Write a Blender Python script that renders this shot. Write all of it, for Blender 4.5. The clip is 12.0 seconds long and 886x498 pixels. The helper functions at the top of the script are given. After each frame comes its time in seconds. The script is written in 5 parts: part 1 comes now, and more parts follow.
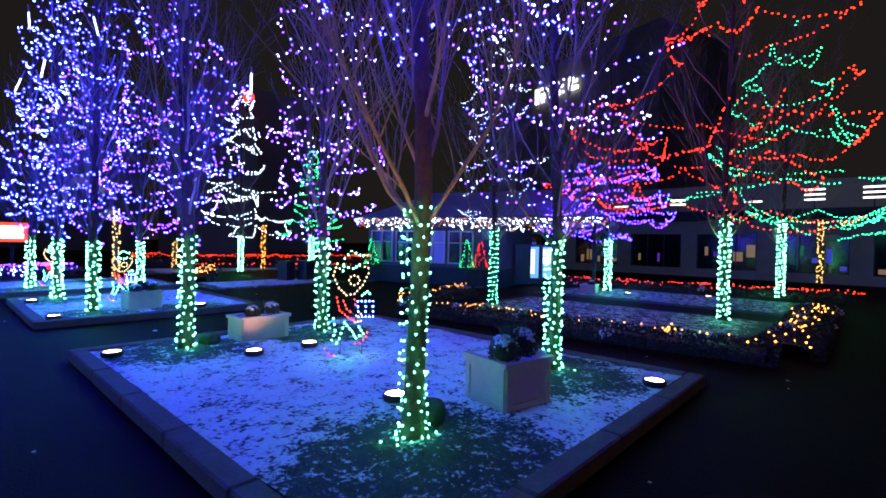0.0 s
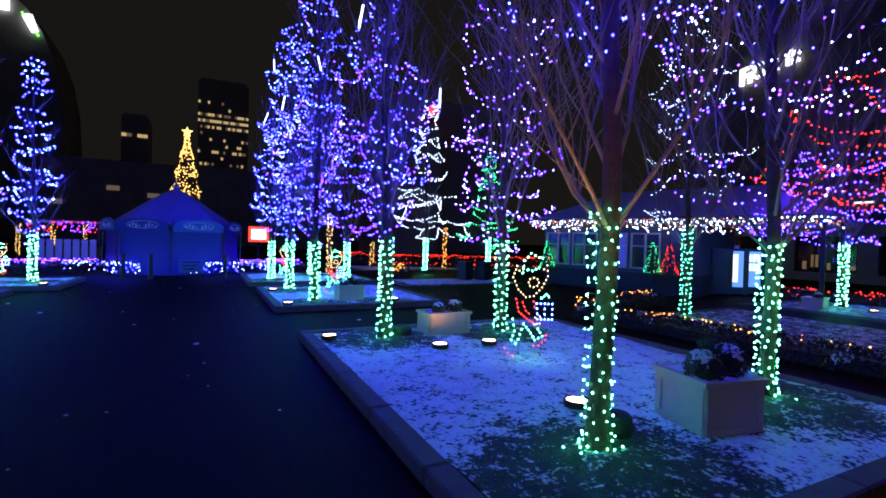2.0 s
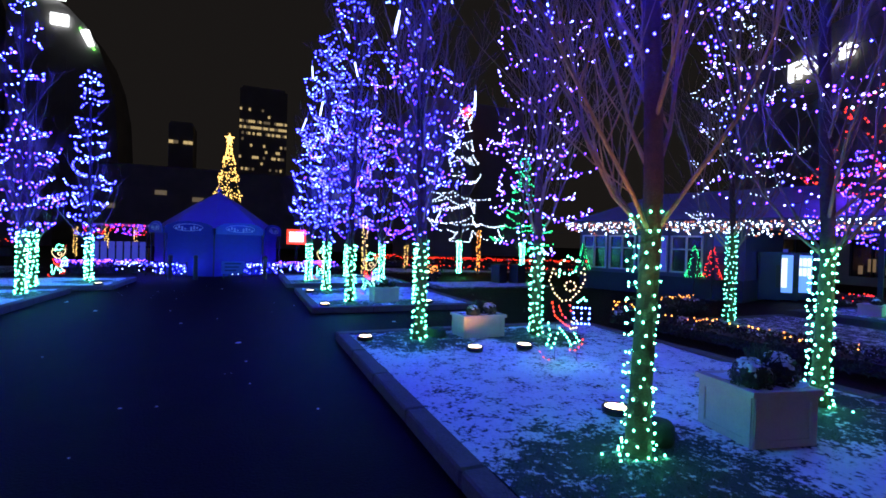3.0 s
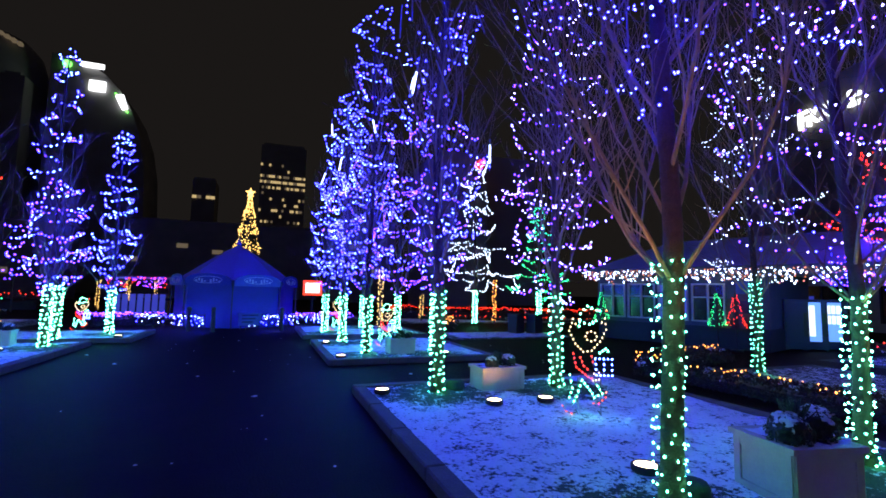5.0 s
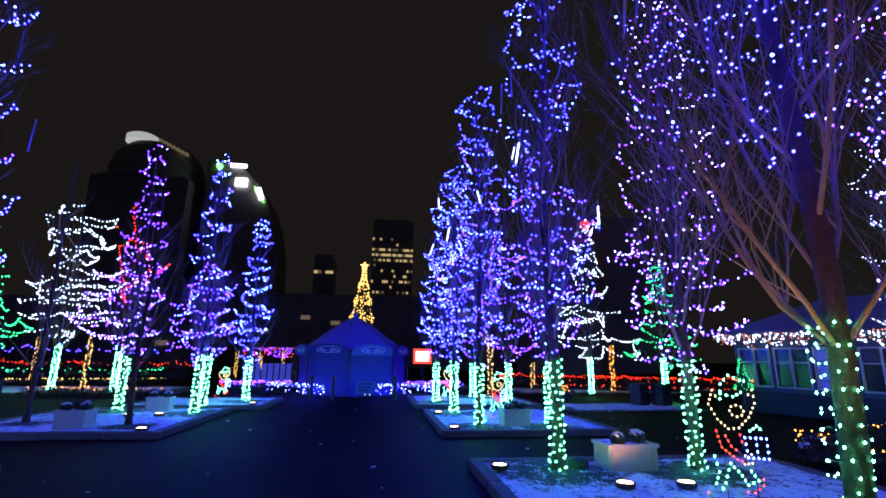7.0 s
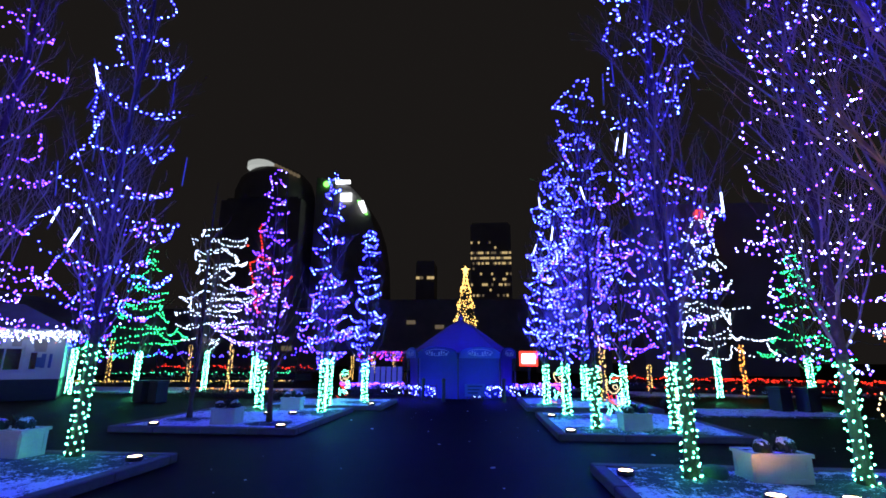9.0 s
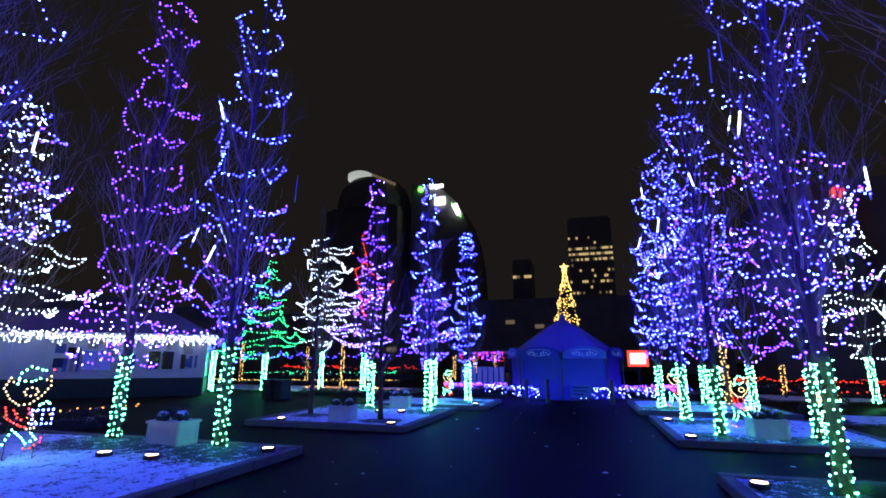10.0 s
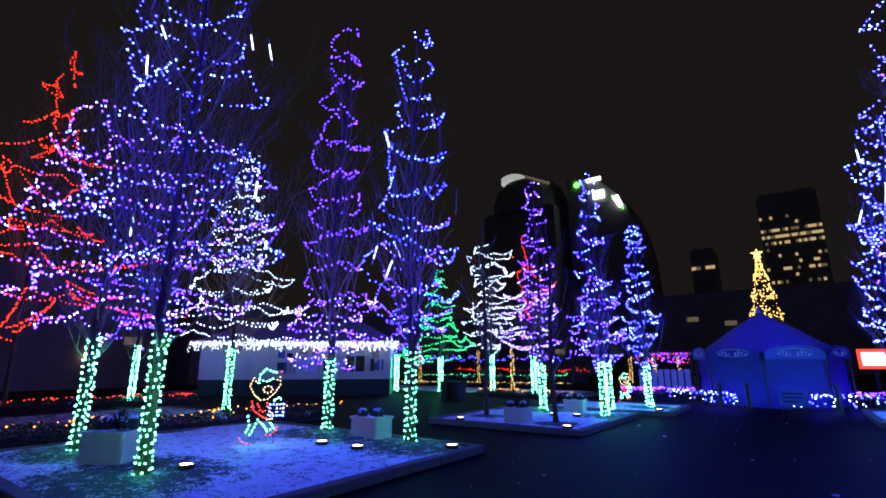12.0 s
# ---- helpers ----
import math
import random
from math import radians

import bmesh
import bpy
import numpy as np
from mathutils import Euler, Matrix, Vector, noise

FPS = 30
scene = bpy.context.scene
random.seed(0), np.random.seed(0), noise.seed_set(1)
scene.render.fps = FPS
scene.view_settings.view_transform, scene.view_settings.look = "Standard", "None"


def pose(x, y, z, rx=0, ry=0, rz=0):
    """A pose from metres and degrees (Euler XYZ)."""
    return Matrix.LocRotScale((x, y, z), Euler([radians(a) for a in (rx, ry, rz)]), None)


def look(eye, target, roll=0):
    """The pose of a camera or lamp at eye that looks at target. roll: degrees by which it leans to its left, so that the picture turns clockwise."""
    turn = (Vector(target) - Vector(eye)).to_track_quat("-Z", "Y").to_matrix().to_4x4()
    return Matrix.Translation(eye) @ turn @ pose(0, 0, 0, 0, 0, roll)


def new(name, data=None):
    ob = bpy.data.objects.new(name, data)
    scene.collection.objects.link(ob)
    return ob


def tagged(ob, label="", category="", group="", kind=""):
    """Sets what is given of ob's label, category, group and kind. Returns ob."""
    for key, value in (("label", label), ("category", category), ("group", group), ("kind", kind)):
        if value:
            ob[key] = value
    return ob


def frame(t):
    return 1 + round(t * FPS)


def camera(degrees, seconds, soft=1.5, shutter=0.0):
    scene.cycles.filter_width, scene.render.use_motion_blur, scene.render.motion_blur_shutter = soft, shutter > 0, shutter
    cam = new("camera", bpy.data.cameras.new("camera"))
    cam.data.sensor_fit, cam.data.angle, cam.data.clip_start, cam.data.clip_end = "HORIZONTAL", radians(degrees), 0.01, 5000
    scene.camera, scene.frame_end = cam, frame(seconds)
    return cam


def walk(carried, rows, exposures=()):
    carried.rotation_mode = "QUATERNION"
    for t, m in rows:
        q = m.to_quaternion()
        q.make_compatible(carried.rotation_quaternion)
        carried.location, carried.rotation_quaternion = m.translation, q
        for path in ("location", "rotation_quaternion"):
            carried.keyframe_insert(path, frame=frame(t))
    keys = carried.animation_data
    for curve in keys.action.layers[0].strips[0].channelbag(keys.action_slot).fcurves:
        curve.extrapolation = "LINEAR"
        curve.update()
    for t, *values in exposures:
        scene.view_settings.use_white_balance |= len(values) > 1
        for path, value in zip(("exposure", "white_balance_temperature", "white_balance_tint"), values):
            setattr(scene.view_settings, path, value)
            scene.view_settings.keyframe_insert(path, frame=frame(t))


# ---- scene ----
cam = camera(86.72, 12.0, soft=1.7)
# seconds, place, yaw, pitch, roll
ROWS = [
    (0.0, 0.000, 0.000, 1.744, -47.44, -0.72, 1.13),
    (0.5, -0.011, 0.017, 1.744, -41.28, -0.89, 1.08),
    (1.0, -0.025, 0.009, 1.751, -35.74, -1.01, 1.14),
    (1.5, -0.070, -0.001, 1.756, -30.74, -1.02, 1.28),
    (2.0, -0.101, 0.008, 1.750, -26.47, -0.97, 1.51),
    (2.5, -0.119, 0.008, 1.750, -24.09, -0.93, 1.50),
    (2.7, -0.124, 0.008, 1.750, -23.32, -0.89, 1.55),
    (4.3, -0.156, 0.007, 1.751, -21.06, 1.84, 1.40),
    (4.5, -0.160, 0.007, 1.751, -21.00, 2.82, 1.29),
    (5.0, -0.176, 0.002, 1.758, -20.49, 5.27, 1.13),
    (5.5, -0.180, -0.013, 1.757, -19.02, 7.80, 1.06),
    (6.0, -0.216, -0.043, 1.749, -16.77, 10.38, 0.95),
    (6.5, -0.253, -0.030, 1.772, -12.83, 12.72, 0.91),
    (7.0, -0.264, -0.022, 1.772, -7.52, 13.09, 0.69),
    (7.2, -0.275, -0.026, 1.770, -5.83, 13.12, 0.64),
    (8.8, -0.412, -0.080, 1.755, 3.14, 13.30, 0.30),
    (9.0, -0.425, -0.085, 1.753, 4.67, 13.33, 0.25),
    (9.5, -0.441, -0.148, 1.754, 10.92, 13.32, 0.25),
    (10.0, -0.448, -0.141, 1.765, 16.57, 13.30, 0.13),
    (10.5, -0.423, -0.169, 1.762, 21.74, 13.39, -0.00),
    (11.0, -0.411, -0.201, 1.763, 26.56, 13.47, -0.03),
    (11.5, -0.379, -0.276, 1.758, 31.22, 13.57, -0.21),
    (12.0, -0.423, -0.281, 1.762, 36.32, 13.61, -0.18),
]
walk(cam, [(t, pose(x, y, z, 90 + p, 0, yaw) @ pose(0, 0, 0, 0, 0, r)) for t, x, y, z, yaw, p, r in ROWS],
     [(0.0, 0.22), (0.5, 0.04), (1.0, -0.13), (1.5, -0.17), (2.0, -0.14), (2.7, -0.06), (5.0, 0.02), (7.0, 0.0), (9.0, 0.05), (10.5, 0.05), (12.0, -0.1)])

# ---- world and exposure ----
world = bpy.data.worlds.new("night_sky")
scene.world = world
world.use_nodes = True
bg = world.node_tree.nodes["Background"]
bg.inputs[0].default_value = (0.0074, 0.0063, 0.0058, 1)
bg.inputs[1].default_value = 1.35

# ---- materials ----


def mat(name, base, rough=0.6, metal=0.0, var=0.25, scale=6.0, bump=0.0, fine=40.0):
    """A node material with variation at two scales."""
    m = bpy.data.materials.new(name)
    m.use_nodes = True
    nt = m.node_tree
    b = nt.nodes["Principled BSDF"]
    tc = nt.nodes.new("ShaderNodeTexCoord")
    n1 = nt.nodes.new("ShaderNodeTexNoise")
    n1.inputs["Scale"].default_value = scale
    n1.inputs["Detail"].default_value = 5
    n2 = nt.nodes.new("ShaderNodeTexNoise")
    n2.inputs["Scale"].default_value = fine
    n2.inputs["Detail"].default_value = 3
    for n in (n1, n2):
        nt.links.new(tc.outputs["Object"], n.inputs["Vector"])
    add = nt.nodes.new("ShaderNodeMath")
    add.operation = "ADD"
    nt.links.new(n1.outputs["Fac"], add.inputs[0])
    nt.links.new(n2.outputs["Fac"], add.inputs[1])
    ramp = nt.nodes.new("ShaderNodeMapRange")
    ramp.inputs["From Min"].default_value, ramp.inputs["From Max"].default_value = 0.6, 1.4
    nt.links.new(add.outputs[0], ramp.inputs["Value"])
    mix = nt.nodes.new("ShaderNodeMix")
    mix.data_type = "RGBA"
    mix.inputs[6].default_value = (*[c * (1 - var) for c in base], 1)
    mix.inputs[7].default_value = (*[min(1, c * (1 + var)) for c in base], 1)
    nt.links.new(ramp.outputs[0], mix.inputs[0])
    nt.links.new(mix.outputs[2], b.inputs["Base Color"])
    b.inputs["Roughness"].default_value = rough
    b.inputs["Metallic"].default_value = metal
    if bump:
        bp = nt.nodes.new("ShaderNodeBump")
        bp.inputs["Strength"].default_value = bump
        bp.inputs["Distance"].default_value = 0.02
        nt.links.new(add.outputs[0], bp.inputs["Height"])
        nt.links.new(bp.outputs[0], b.inputs["Normal"])
    return m


def glow(name, col, strength):
    m = bpy.data.materials.new(name)
    m.use_nodes = True
    b = m.node_tree.nodes["Principled BSDF"]
    b.inputs["Base Color"].default_value = (0.2, 0.2, 0.2, 1)
    b.inputs["Emission Color"].default_value = (*col, 1)
    b.inputs["Emission Strength"].default_value = strength
    return m


def snow_material():
    m = bpy.data.materials.new("snow_over_grass")
    m.use_nodes = True
    nt = m.node_tree
    b = nt.nodes["Principled BSDF"]
    tc = nt.nodes.new("ShaderNodeTexCoord")
    big = nt.nodes.new("ShaderNodeTexNoise")
    big.inputs["Scale"].default_value, big.inputs["Detail"].default_value = 5.2, 8
    big.inputs["Roughness"].default_value = 0.75
    fine = nt.nodes.new("ShaderNodeTexNoise")
    fine.inputs["Scale"].default_value, fine.inputs["Detail"].default_value = 24, 6
    nt.links.new(tc.outputs["Object"], big.inputs["Vector"])
    nt.links.new(tc.outputs["Object"], fine.inputs["Vector"])
    att = nt.nodes.new("ShaderNodeAttribute")
    att.attribute_name = "melt"
    s1 = nt.nodes.new("ShaderNodeMath")
    s1.operation = "MULTIPLY_ADD"
    nt.links.new(fine.outputs["Fac"], s1.inputs[0])
    s1.inputs[1].default_value = 0.62
    nt.links.new(big.outputs["Fac"], s1.inputs[2])
    s2 = nt.nodes.new("ShaderNodeMath")
    s2.operation = "SUBTRACT"
    nt.links.new(s1.outputs[0], s2.inputs[0])
    nt.links.new(att.outputs["Fac"], s2.inputs[1])
    mr = nt.nodes.new("ShaderNodeMapRange")
    mr.inputs["From Min"].default_value, mr.inputs["From Max"].default_value = 0.67, 0.745
    nt.links.new(s2.outputs[0], mr.inputs["Value"])
    mix = nt.nodes.new("ShaderNodeMix")
    mix.data_type = "RGBA"
    mix.inputs[6].default_value = (0.024, 0.044, 0.029, 1)
    # trodden, thin snow lets some of the grass show through
    thin = nt.nodes.new("ShaderNodeMapRange")
    thin.inputs["From Min"].default_value, thin.inputs["From Max"].default_value = 0.7, 0.82
    nt.links.new(s2.outputs[0], thin.inputs["Value"])
    depth = nt.nodes.new("ShaderNodeMix")
    depth.data_type = "RGBA"
    depth.inputs[6].default_value = (0.6, 0.62, 0.65, 1)
    depth.inputs[7].default_value = (0.88, 0.89, 0.92, 1)
    nt.links.new(thin.outputs[0], depth.inputs[0])
    nt.links.new(depth.outputs[2], mix.inputs[7])
    nt.links.new(mr.outputs[0], mix.inputs[0])
    nt.links.new(mix.outputs[2], b.inputs["Base Color"])
    b.inputs["Roughness"].default_value = 0.75
    bp = nt.nodes.new("ShaderNodeBump")
    bp.inputs["Strength"].default_value, bp.inputs["Distance"].default_value = 0.8, 0.03
    nt.links.new(s2.outputs[0], bp.inputs["Height"])
    nt.links.new(bp.outputs[0], b.inputs["Normal"])
    return m


ASPHALT = mat("dark_asphalt", (0.0082, 0.0046, 0.0019), 0.7, var=0.6, scale=1.4, bump=0.5, fine=45)
ASPHALT.node_tree.nodes["Principled BSDF"].inputs["Specular IOR Level"].default_value = 0.055
SNOW = snow_material()
SNOW_CAP = mat("thin_snow", (0.75, 0.77, 0.8), 0.8, var=0.2, scale=9, bump=0.4)
KERB = mat("concrete_kerb", (0.13, 0.1, 0.082), 0.8, var=0.3, scale=5, bump=0.3)
BARK = mat("grey_brown_bark", (0.08, 0.047, 0.031), 0.85, var=0.4, scale=14, bump=0.6, fine=70)
TWIG = mat("brown_twig", (0.33, 0.225, 0.14), 0.8, var=0.25, scale=8)
GRASS = mat("frosted_grass", (0.06, 0.085, 0.04), 0.8, var=0.5, scale=3)
PLANTER = mat("cream_painted_board", (0.56, 0.49, 0.38), 0.55, var=0.1, scale=7, bump=0.1)
SOIL = mat("dark_soil", (0.03, 0.024, 0.018), 0.9, var=0.4, scale=12, bump=0.6)
LEAF = mat("dark_evergreen_leaf", (0.014, 0.026, 0.013), 0.5, var=0.5, scale=5)
HEDGE_LEAF = mat("winter_hedge_leaf", (0.03, 0.026, 0.016), 0.6, var=0.5, scale=4)
WIRE = mat("dark_green_wire", (0.01, 0.03, 0.015), 0.5)
BLACK = mat("black_metal", (0.015, 0.015, 0.016), 0.45, var=0.2)
WHITE_WALL = mat("white_board_wall", (0.55, 0.54, 0.53), 0.6, var=0.08, scale=2, bump=0.1)
DARK_BASE = mat("dark_green_base", (0.012, 0.022, 0.022), 0.6, var=0.3)
ROOF = mat("grey_roof", (0.38, 0.36, 0.38), 0.7, var=0.2, scale=2)
GREY_WALL = mat("grey_render_wall", (0.36, 0.31, 0.265), 0.8, var=0.2, scale=1.5, bump=0.2)
DARK_TOWER = mat("dark_tower_cladding", (0.3, 0.29, 0.28), 0.7, var=0.3, scale=0.2)
DARK_BLOCK = mat("dark_block_wall", (0.22, 0.2, 0.18), 0.8, var=0.3, scale=0.5)
KIOSK_DARK = mat("dark_kiosk_cladding", (0.05, 0.058, 0.08), 0.5, var=0.2, scale=2, bump=0.1)
DARK_GLASS = mat("dark_window_glass", (0.01, 0.012, 0.016), 0.12, var=0.2)
TARP = mat("blue_vinyl_tarp", (0.008, 0.0095, 0.155), 0.5, var=0.15, scale=1.4, bump=0.35, fine=6)
TENT_ROOF = mat("pale_tent_roof", (0.21, 0.155, 0.47), 0.6, var=0.12, scale=2)
PANEL = mat("pale_blue_rounding_board", (0.06, 0.1, 0.28), 0.5, var=0.2, scale=4)
BIN = mat("black_plastic", (0.012, 0.012, 0.013), 0.5)
STONE = mat("dark_green_cover", (0.03, 0.05, 0.035), 0.85, var=0.3, scale=8, bump=0.5)
TUBE = mat("clear_frosted_tube", (0.35, 0.35, 0.4), 0.3, var=0.05)
VEND = mat("dark_blue_panel", (0.01, 0.018, 0.075), 0.35, var=0.2)

MINT = glow("mint_green_bulb", (0.085, 1.0, 0.43), 50.0)
SEA = glow("sea_green_bulb", (0.05, 1.0, 0.42), 5.0)
WARM_MINT = glow("pale_mint_bulb", (0.12, 1.0, 0.5), 46.0)
BLUE = glow("blue_bulb", (0.0092, 0.0092, 1.0), 155.0)
SKY = glow("ice_blue_bulb", (0.04, 0.075, 1.0), 105.0)
VIOLET = glow("violet_bulb", (0.054, 0.012, 1.0), 54.0)
LILAC = glow("lilac_bulb", (0.17, 0.14, 1.0), 39.0)
COOL = glow("cool_white_bulb", (0.6, 0.72, 1.0), 10.0)
RED = glow("red_bulb", (1.0, 0.025, 0.006), 9.0)
ORANGE = glow("orange_bulb", (1.0, 0.33, 0.05), 7.0)
AMBER = glow("amber_bulb", (1.0, 0.27, 0.05), 1.6)
GOLD = glow("gold_bulb", (1.0, 0.58, 0.14), 3.4)
GREEN = glow("green_bulb", (0.03, 1.0, 0.28), 7.0)
WARM = glow("warm_white_bulb", (1.0, 0.66, 0.34), 5.0)
FLOOD = glow("flood_lens", (1.0, 0.66, 0.36), 14.0)
TUBE_LIT = glow("lit_tube", (0.5, 0.6, 1.0), 7.0)
SIGN_WHITE = glow("white_sign_face", (0.95, 0.97, 1.0), 2.5)
SIGN_RED = glow("red_sign_face", (1.0, 0.05, 0.015), 2.2)
SIGN_GREEN = glow("green_sign_face", (0.2, 1.0, 0.12), 3.0)
VEND_LIT = glow("lit_vending_front", (0.13, 0.33, 1.0), 1.3)
VEND_GOODS = glow("lit_vending_goods", (0.75, 0.88, 1.0), 1.6)
HEDGE_RED = glow("small_red_bulb", (1.0, 0.03, 0.01), 4.5)
WIN_WARM = glow("lit_office_window", (1.0, 0.72, 0.32), 0.6)
WIN_DIM = glow("dim_office_window", (1.0, 0.75, 0.45), 0.12)
WIN_COOL = glow("lit_shop_window", (0.07, 0.09, 1.0), 0.35)
WIN_GREEN = glow("green_shop_window", (0.02, 0.6, 0.15), 0.16)
WIN_VIOLET = glow("violet_shop_window", (0.25, 0.05, 1.0), 0.3)
WIN_TAN = glow("warm_shop_window", (1.0, 0.62, 0.3), 0.16)
# warm fill for the added panes behind the walk
AMBER_FILL = glow("amber_fill_pane", (1.0, 0.42, 0.13), 0.7)
# floodlight on the tower crown, put in as emission
CROWN_LIT = glow("crown_flood_glow", (0.95, 1.0, 0.95), 0.42)

# ---- building blocks ----


class Geo:
    """Gathers vertices, faces and material slots for one mesh."""

    def __init__(self):
        self.v, self.f, self.m = [], [], []

    def box(self, x0, y0, z0, x1, y1, z1, slot=0):
        k = len(self.v)
        self.v += [(x0, y0, z0), (x1, y0, z0), (x1, y1, z0), (x0, y1, z0), (x0, y0, z1), (x1, y0, z1), (x1, y1, z1), (x0, y1, z1)]
        self.f += [tuple(k + i for i in q) for q in ((0, 3, 2, 1), (4, 5, 6, 7), (0, 1, 5, 4), (1, 2, 6, 5), (2, 3, 7, 6), (3, 0, 4, 7))]
        self.m += [slot] * 6
        return self

    def tube(self, pts, radii, sides=6, slot=0, cap=True):
        k = len(self.v)
        n = len(pts)
        pts = [Vector(p) for p in pts]
        ref = Vector((0.31, 0.95, 0.07)).normalized()
        for i, p in enumerate(pts):
            d = (pts[min(i + 1, n - 1)] - pts[max(i - 1, 0)]).normalized()
            a = d.cross(ref)
            if a.length < 0.05:
                a = d.cross(Vector((1, 0, 0)))
            a.normalize()
            b = d.cross(a)
            for s in range(sides):
                w = 2 * math.pi * s / sides
                self.v.append(tuple(p + radii[i] * (math.cos(w) * a + math.sin(w) * b)))
        for i in range(n - 1):
            for s in range(sides):
                t = (s + 1) % sides
                self.f.append((k + i * sides + s, k + i * sides + t, k + (i + 1) * sides + t, k + (i + 1) * sides + s))
                self.m.append(slot)
        if cap:
            self.f.append(tuple(k + s for s in reversed(range(sides))))
            self.f.append(tuple(k + (n - 1) * sides + s for s in range(sides)))
            self.m += [slot, slot]
        return self

    def lathe(self, profile, sides=24, centre=(0, 0), slot=0):
        k = len(self.v)
        for r, z in profile:
            for s in range(sides):
                w = 2 * math.pi * s / sides
                self.v.append((centre[0] + r * math.cos(w), centre[1] + r * math.sin(w), z))
        for i in range(len(profile) - 1):
            for s in range(sides):
                t = (s + 1) % sides
                self.f.append((k + i * sides + s, k + i * sides + t, k + (i + 1) * sides + t, k + (i + 1) * sides + s))
                self.m.append(slot)
        return self

    def quad(self, a, b, c, d, slot=0):
        k = len(self.v)
        self.v += [tuple(a), tuple(b), tuple(c), tuple(d)]
        self.f.append((k, k + 1, k + 2, k + 3))
        self.m.append(slot)
        return self

    def bead(self, p, r, slot=0):
        k = len(self.v)
        x, y, z = p
        self.v += [(x + r, y, z), (x - r, y, z), (x, y + r, z), (x, y - r, z), (x, y, z + r), (x, y, z - r)]
        self.f += [tuple(k + i for i in q) for q in ((0, 2, 4), (2, 1, 4), (1, 3, 4), (3, 0, 4), (2, 0, 5), (1, 2, 5), (3, 1, 5), (0, 3, 5))]
        self.m += [slot] * 8
        return self

    def mesh(self, name, mats, smooth=False):
        me = bpy.data.meshes.new(name)
        me.from_pydata(self.v, [], self.f)
        for m in mats:
            me.materials.append(m)
        me.polygons.foreach_set("material_index", self.m)
        if smooth:
            me.polygons.foreach_set("use_smooth", [True] * len(self.f))
        me.update()
        return me


def part(name, geo, mats, parent=None, label="", smooth=False, at=None, bevel=0.0):
    """One mesh object, under a thing or part where parent is given."""
    me = geo if isinstance(geo, bpy.types.Mesh) else geo.mesh(name, mats if isinstance(mats, (list, tuple)) else [mats], smooth)
    if bevel:
        bm = bmesh.new()
        bm.from_mesh(me)
        bmesh.ops.remove_doubles(bm, verts=bm.verts, dist=1e-5)
        bmesh.ops.bevel(bm, geom=bm.edges[:], offset=bevel, segments=2, affect="EDGES", profile=0.6)
        bm.to_mesh(me)
        bm.free()
    ob = new(name, me)
    if parent:
        ob.parent = parent
    if at is not None:
        ob.matrix_basis = at
    if label:
        ob["label"] = label
    return ob


def thing(name, label, category, m=None, group="", kind=""):
    ob = new(name)
    ob.empty_display_size = 0.2
    if m is not None:
        ob.matrix_basis = m
    return tagged(ob, label, category, group, kind)


R = random.Random(7)

# ---- ground ----
g = Geo()
N = 40
for i in range(N + 1):
    for j in range(N + 1):
        u, w = 2 * i / N - 1, 2 * j / N - 1
        g.v.append((420 * u ** 3 + 12 * u, 420 * w ** 3 + 12 * w, 0))
for i in range(N):
    for j in range(N):
        k = i * (N + 1) + j
        g.f.append((k, k + N + 1, k + N + 2, k + 1))
        g.m.append(0)
tagged(part("ground", g, ASPHALT), "dark damp asphalt plaza with faint blue sheen", "ground", kind="structure")

# ---- planting beds: kerb stones, snow-covered lawn ----
BED_Z = 0.15
KERB_H, KERB_W = 0.155, 0.21


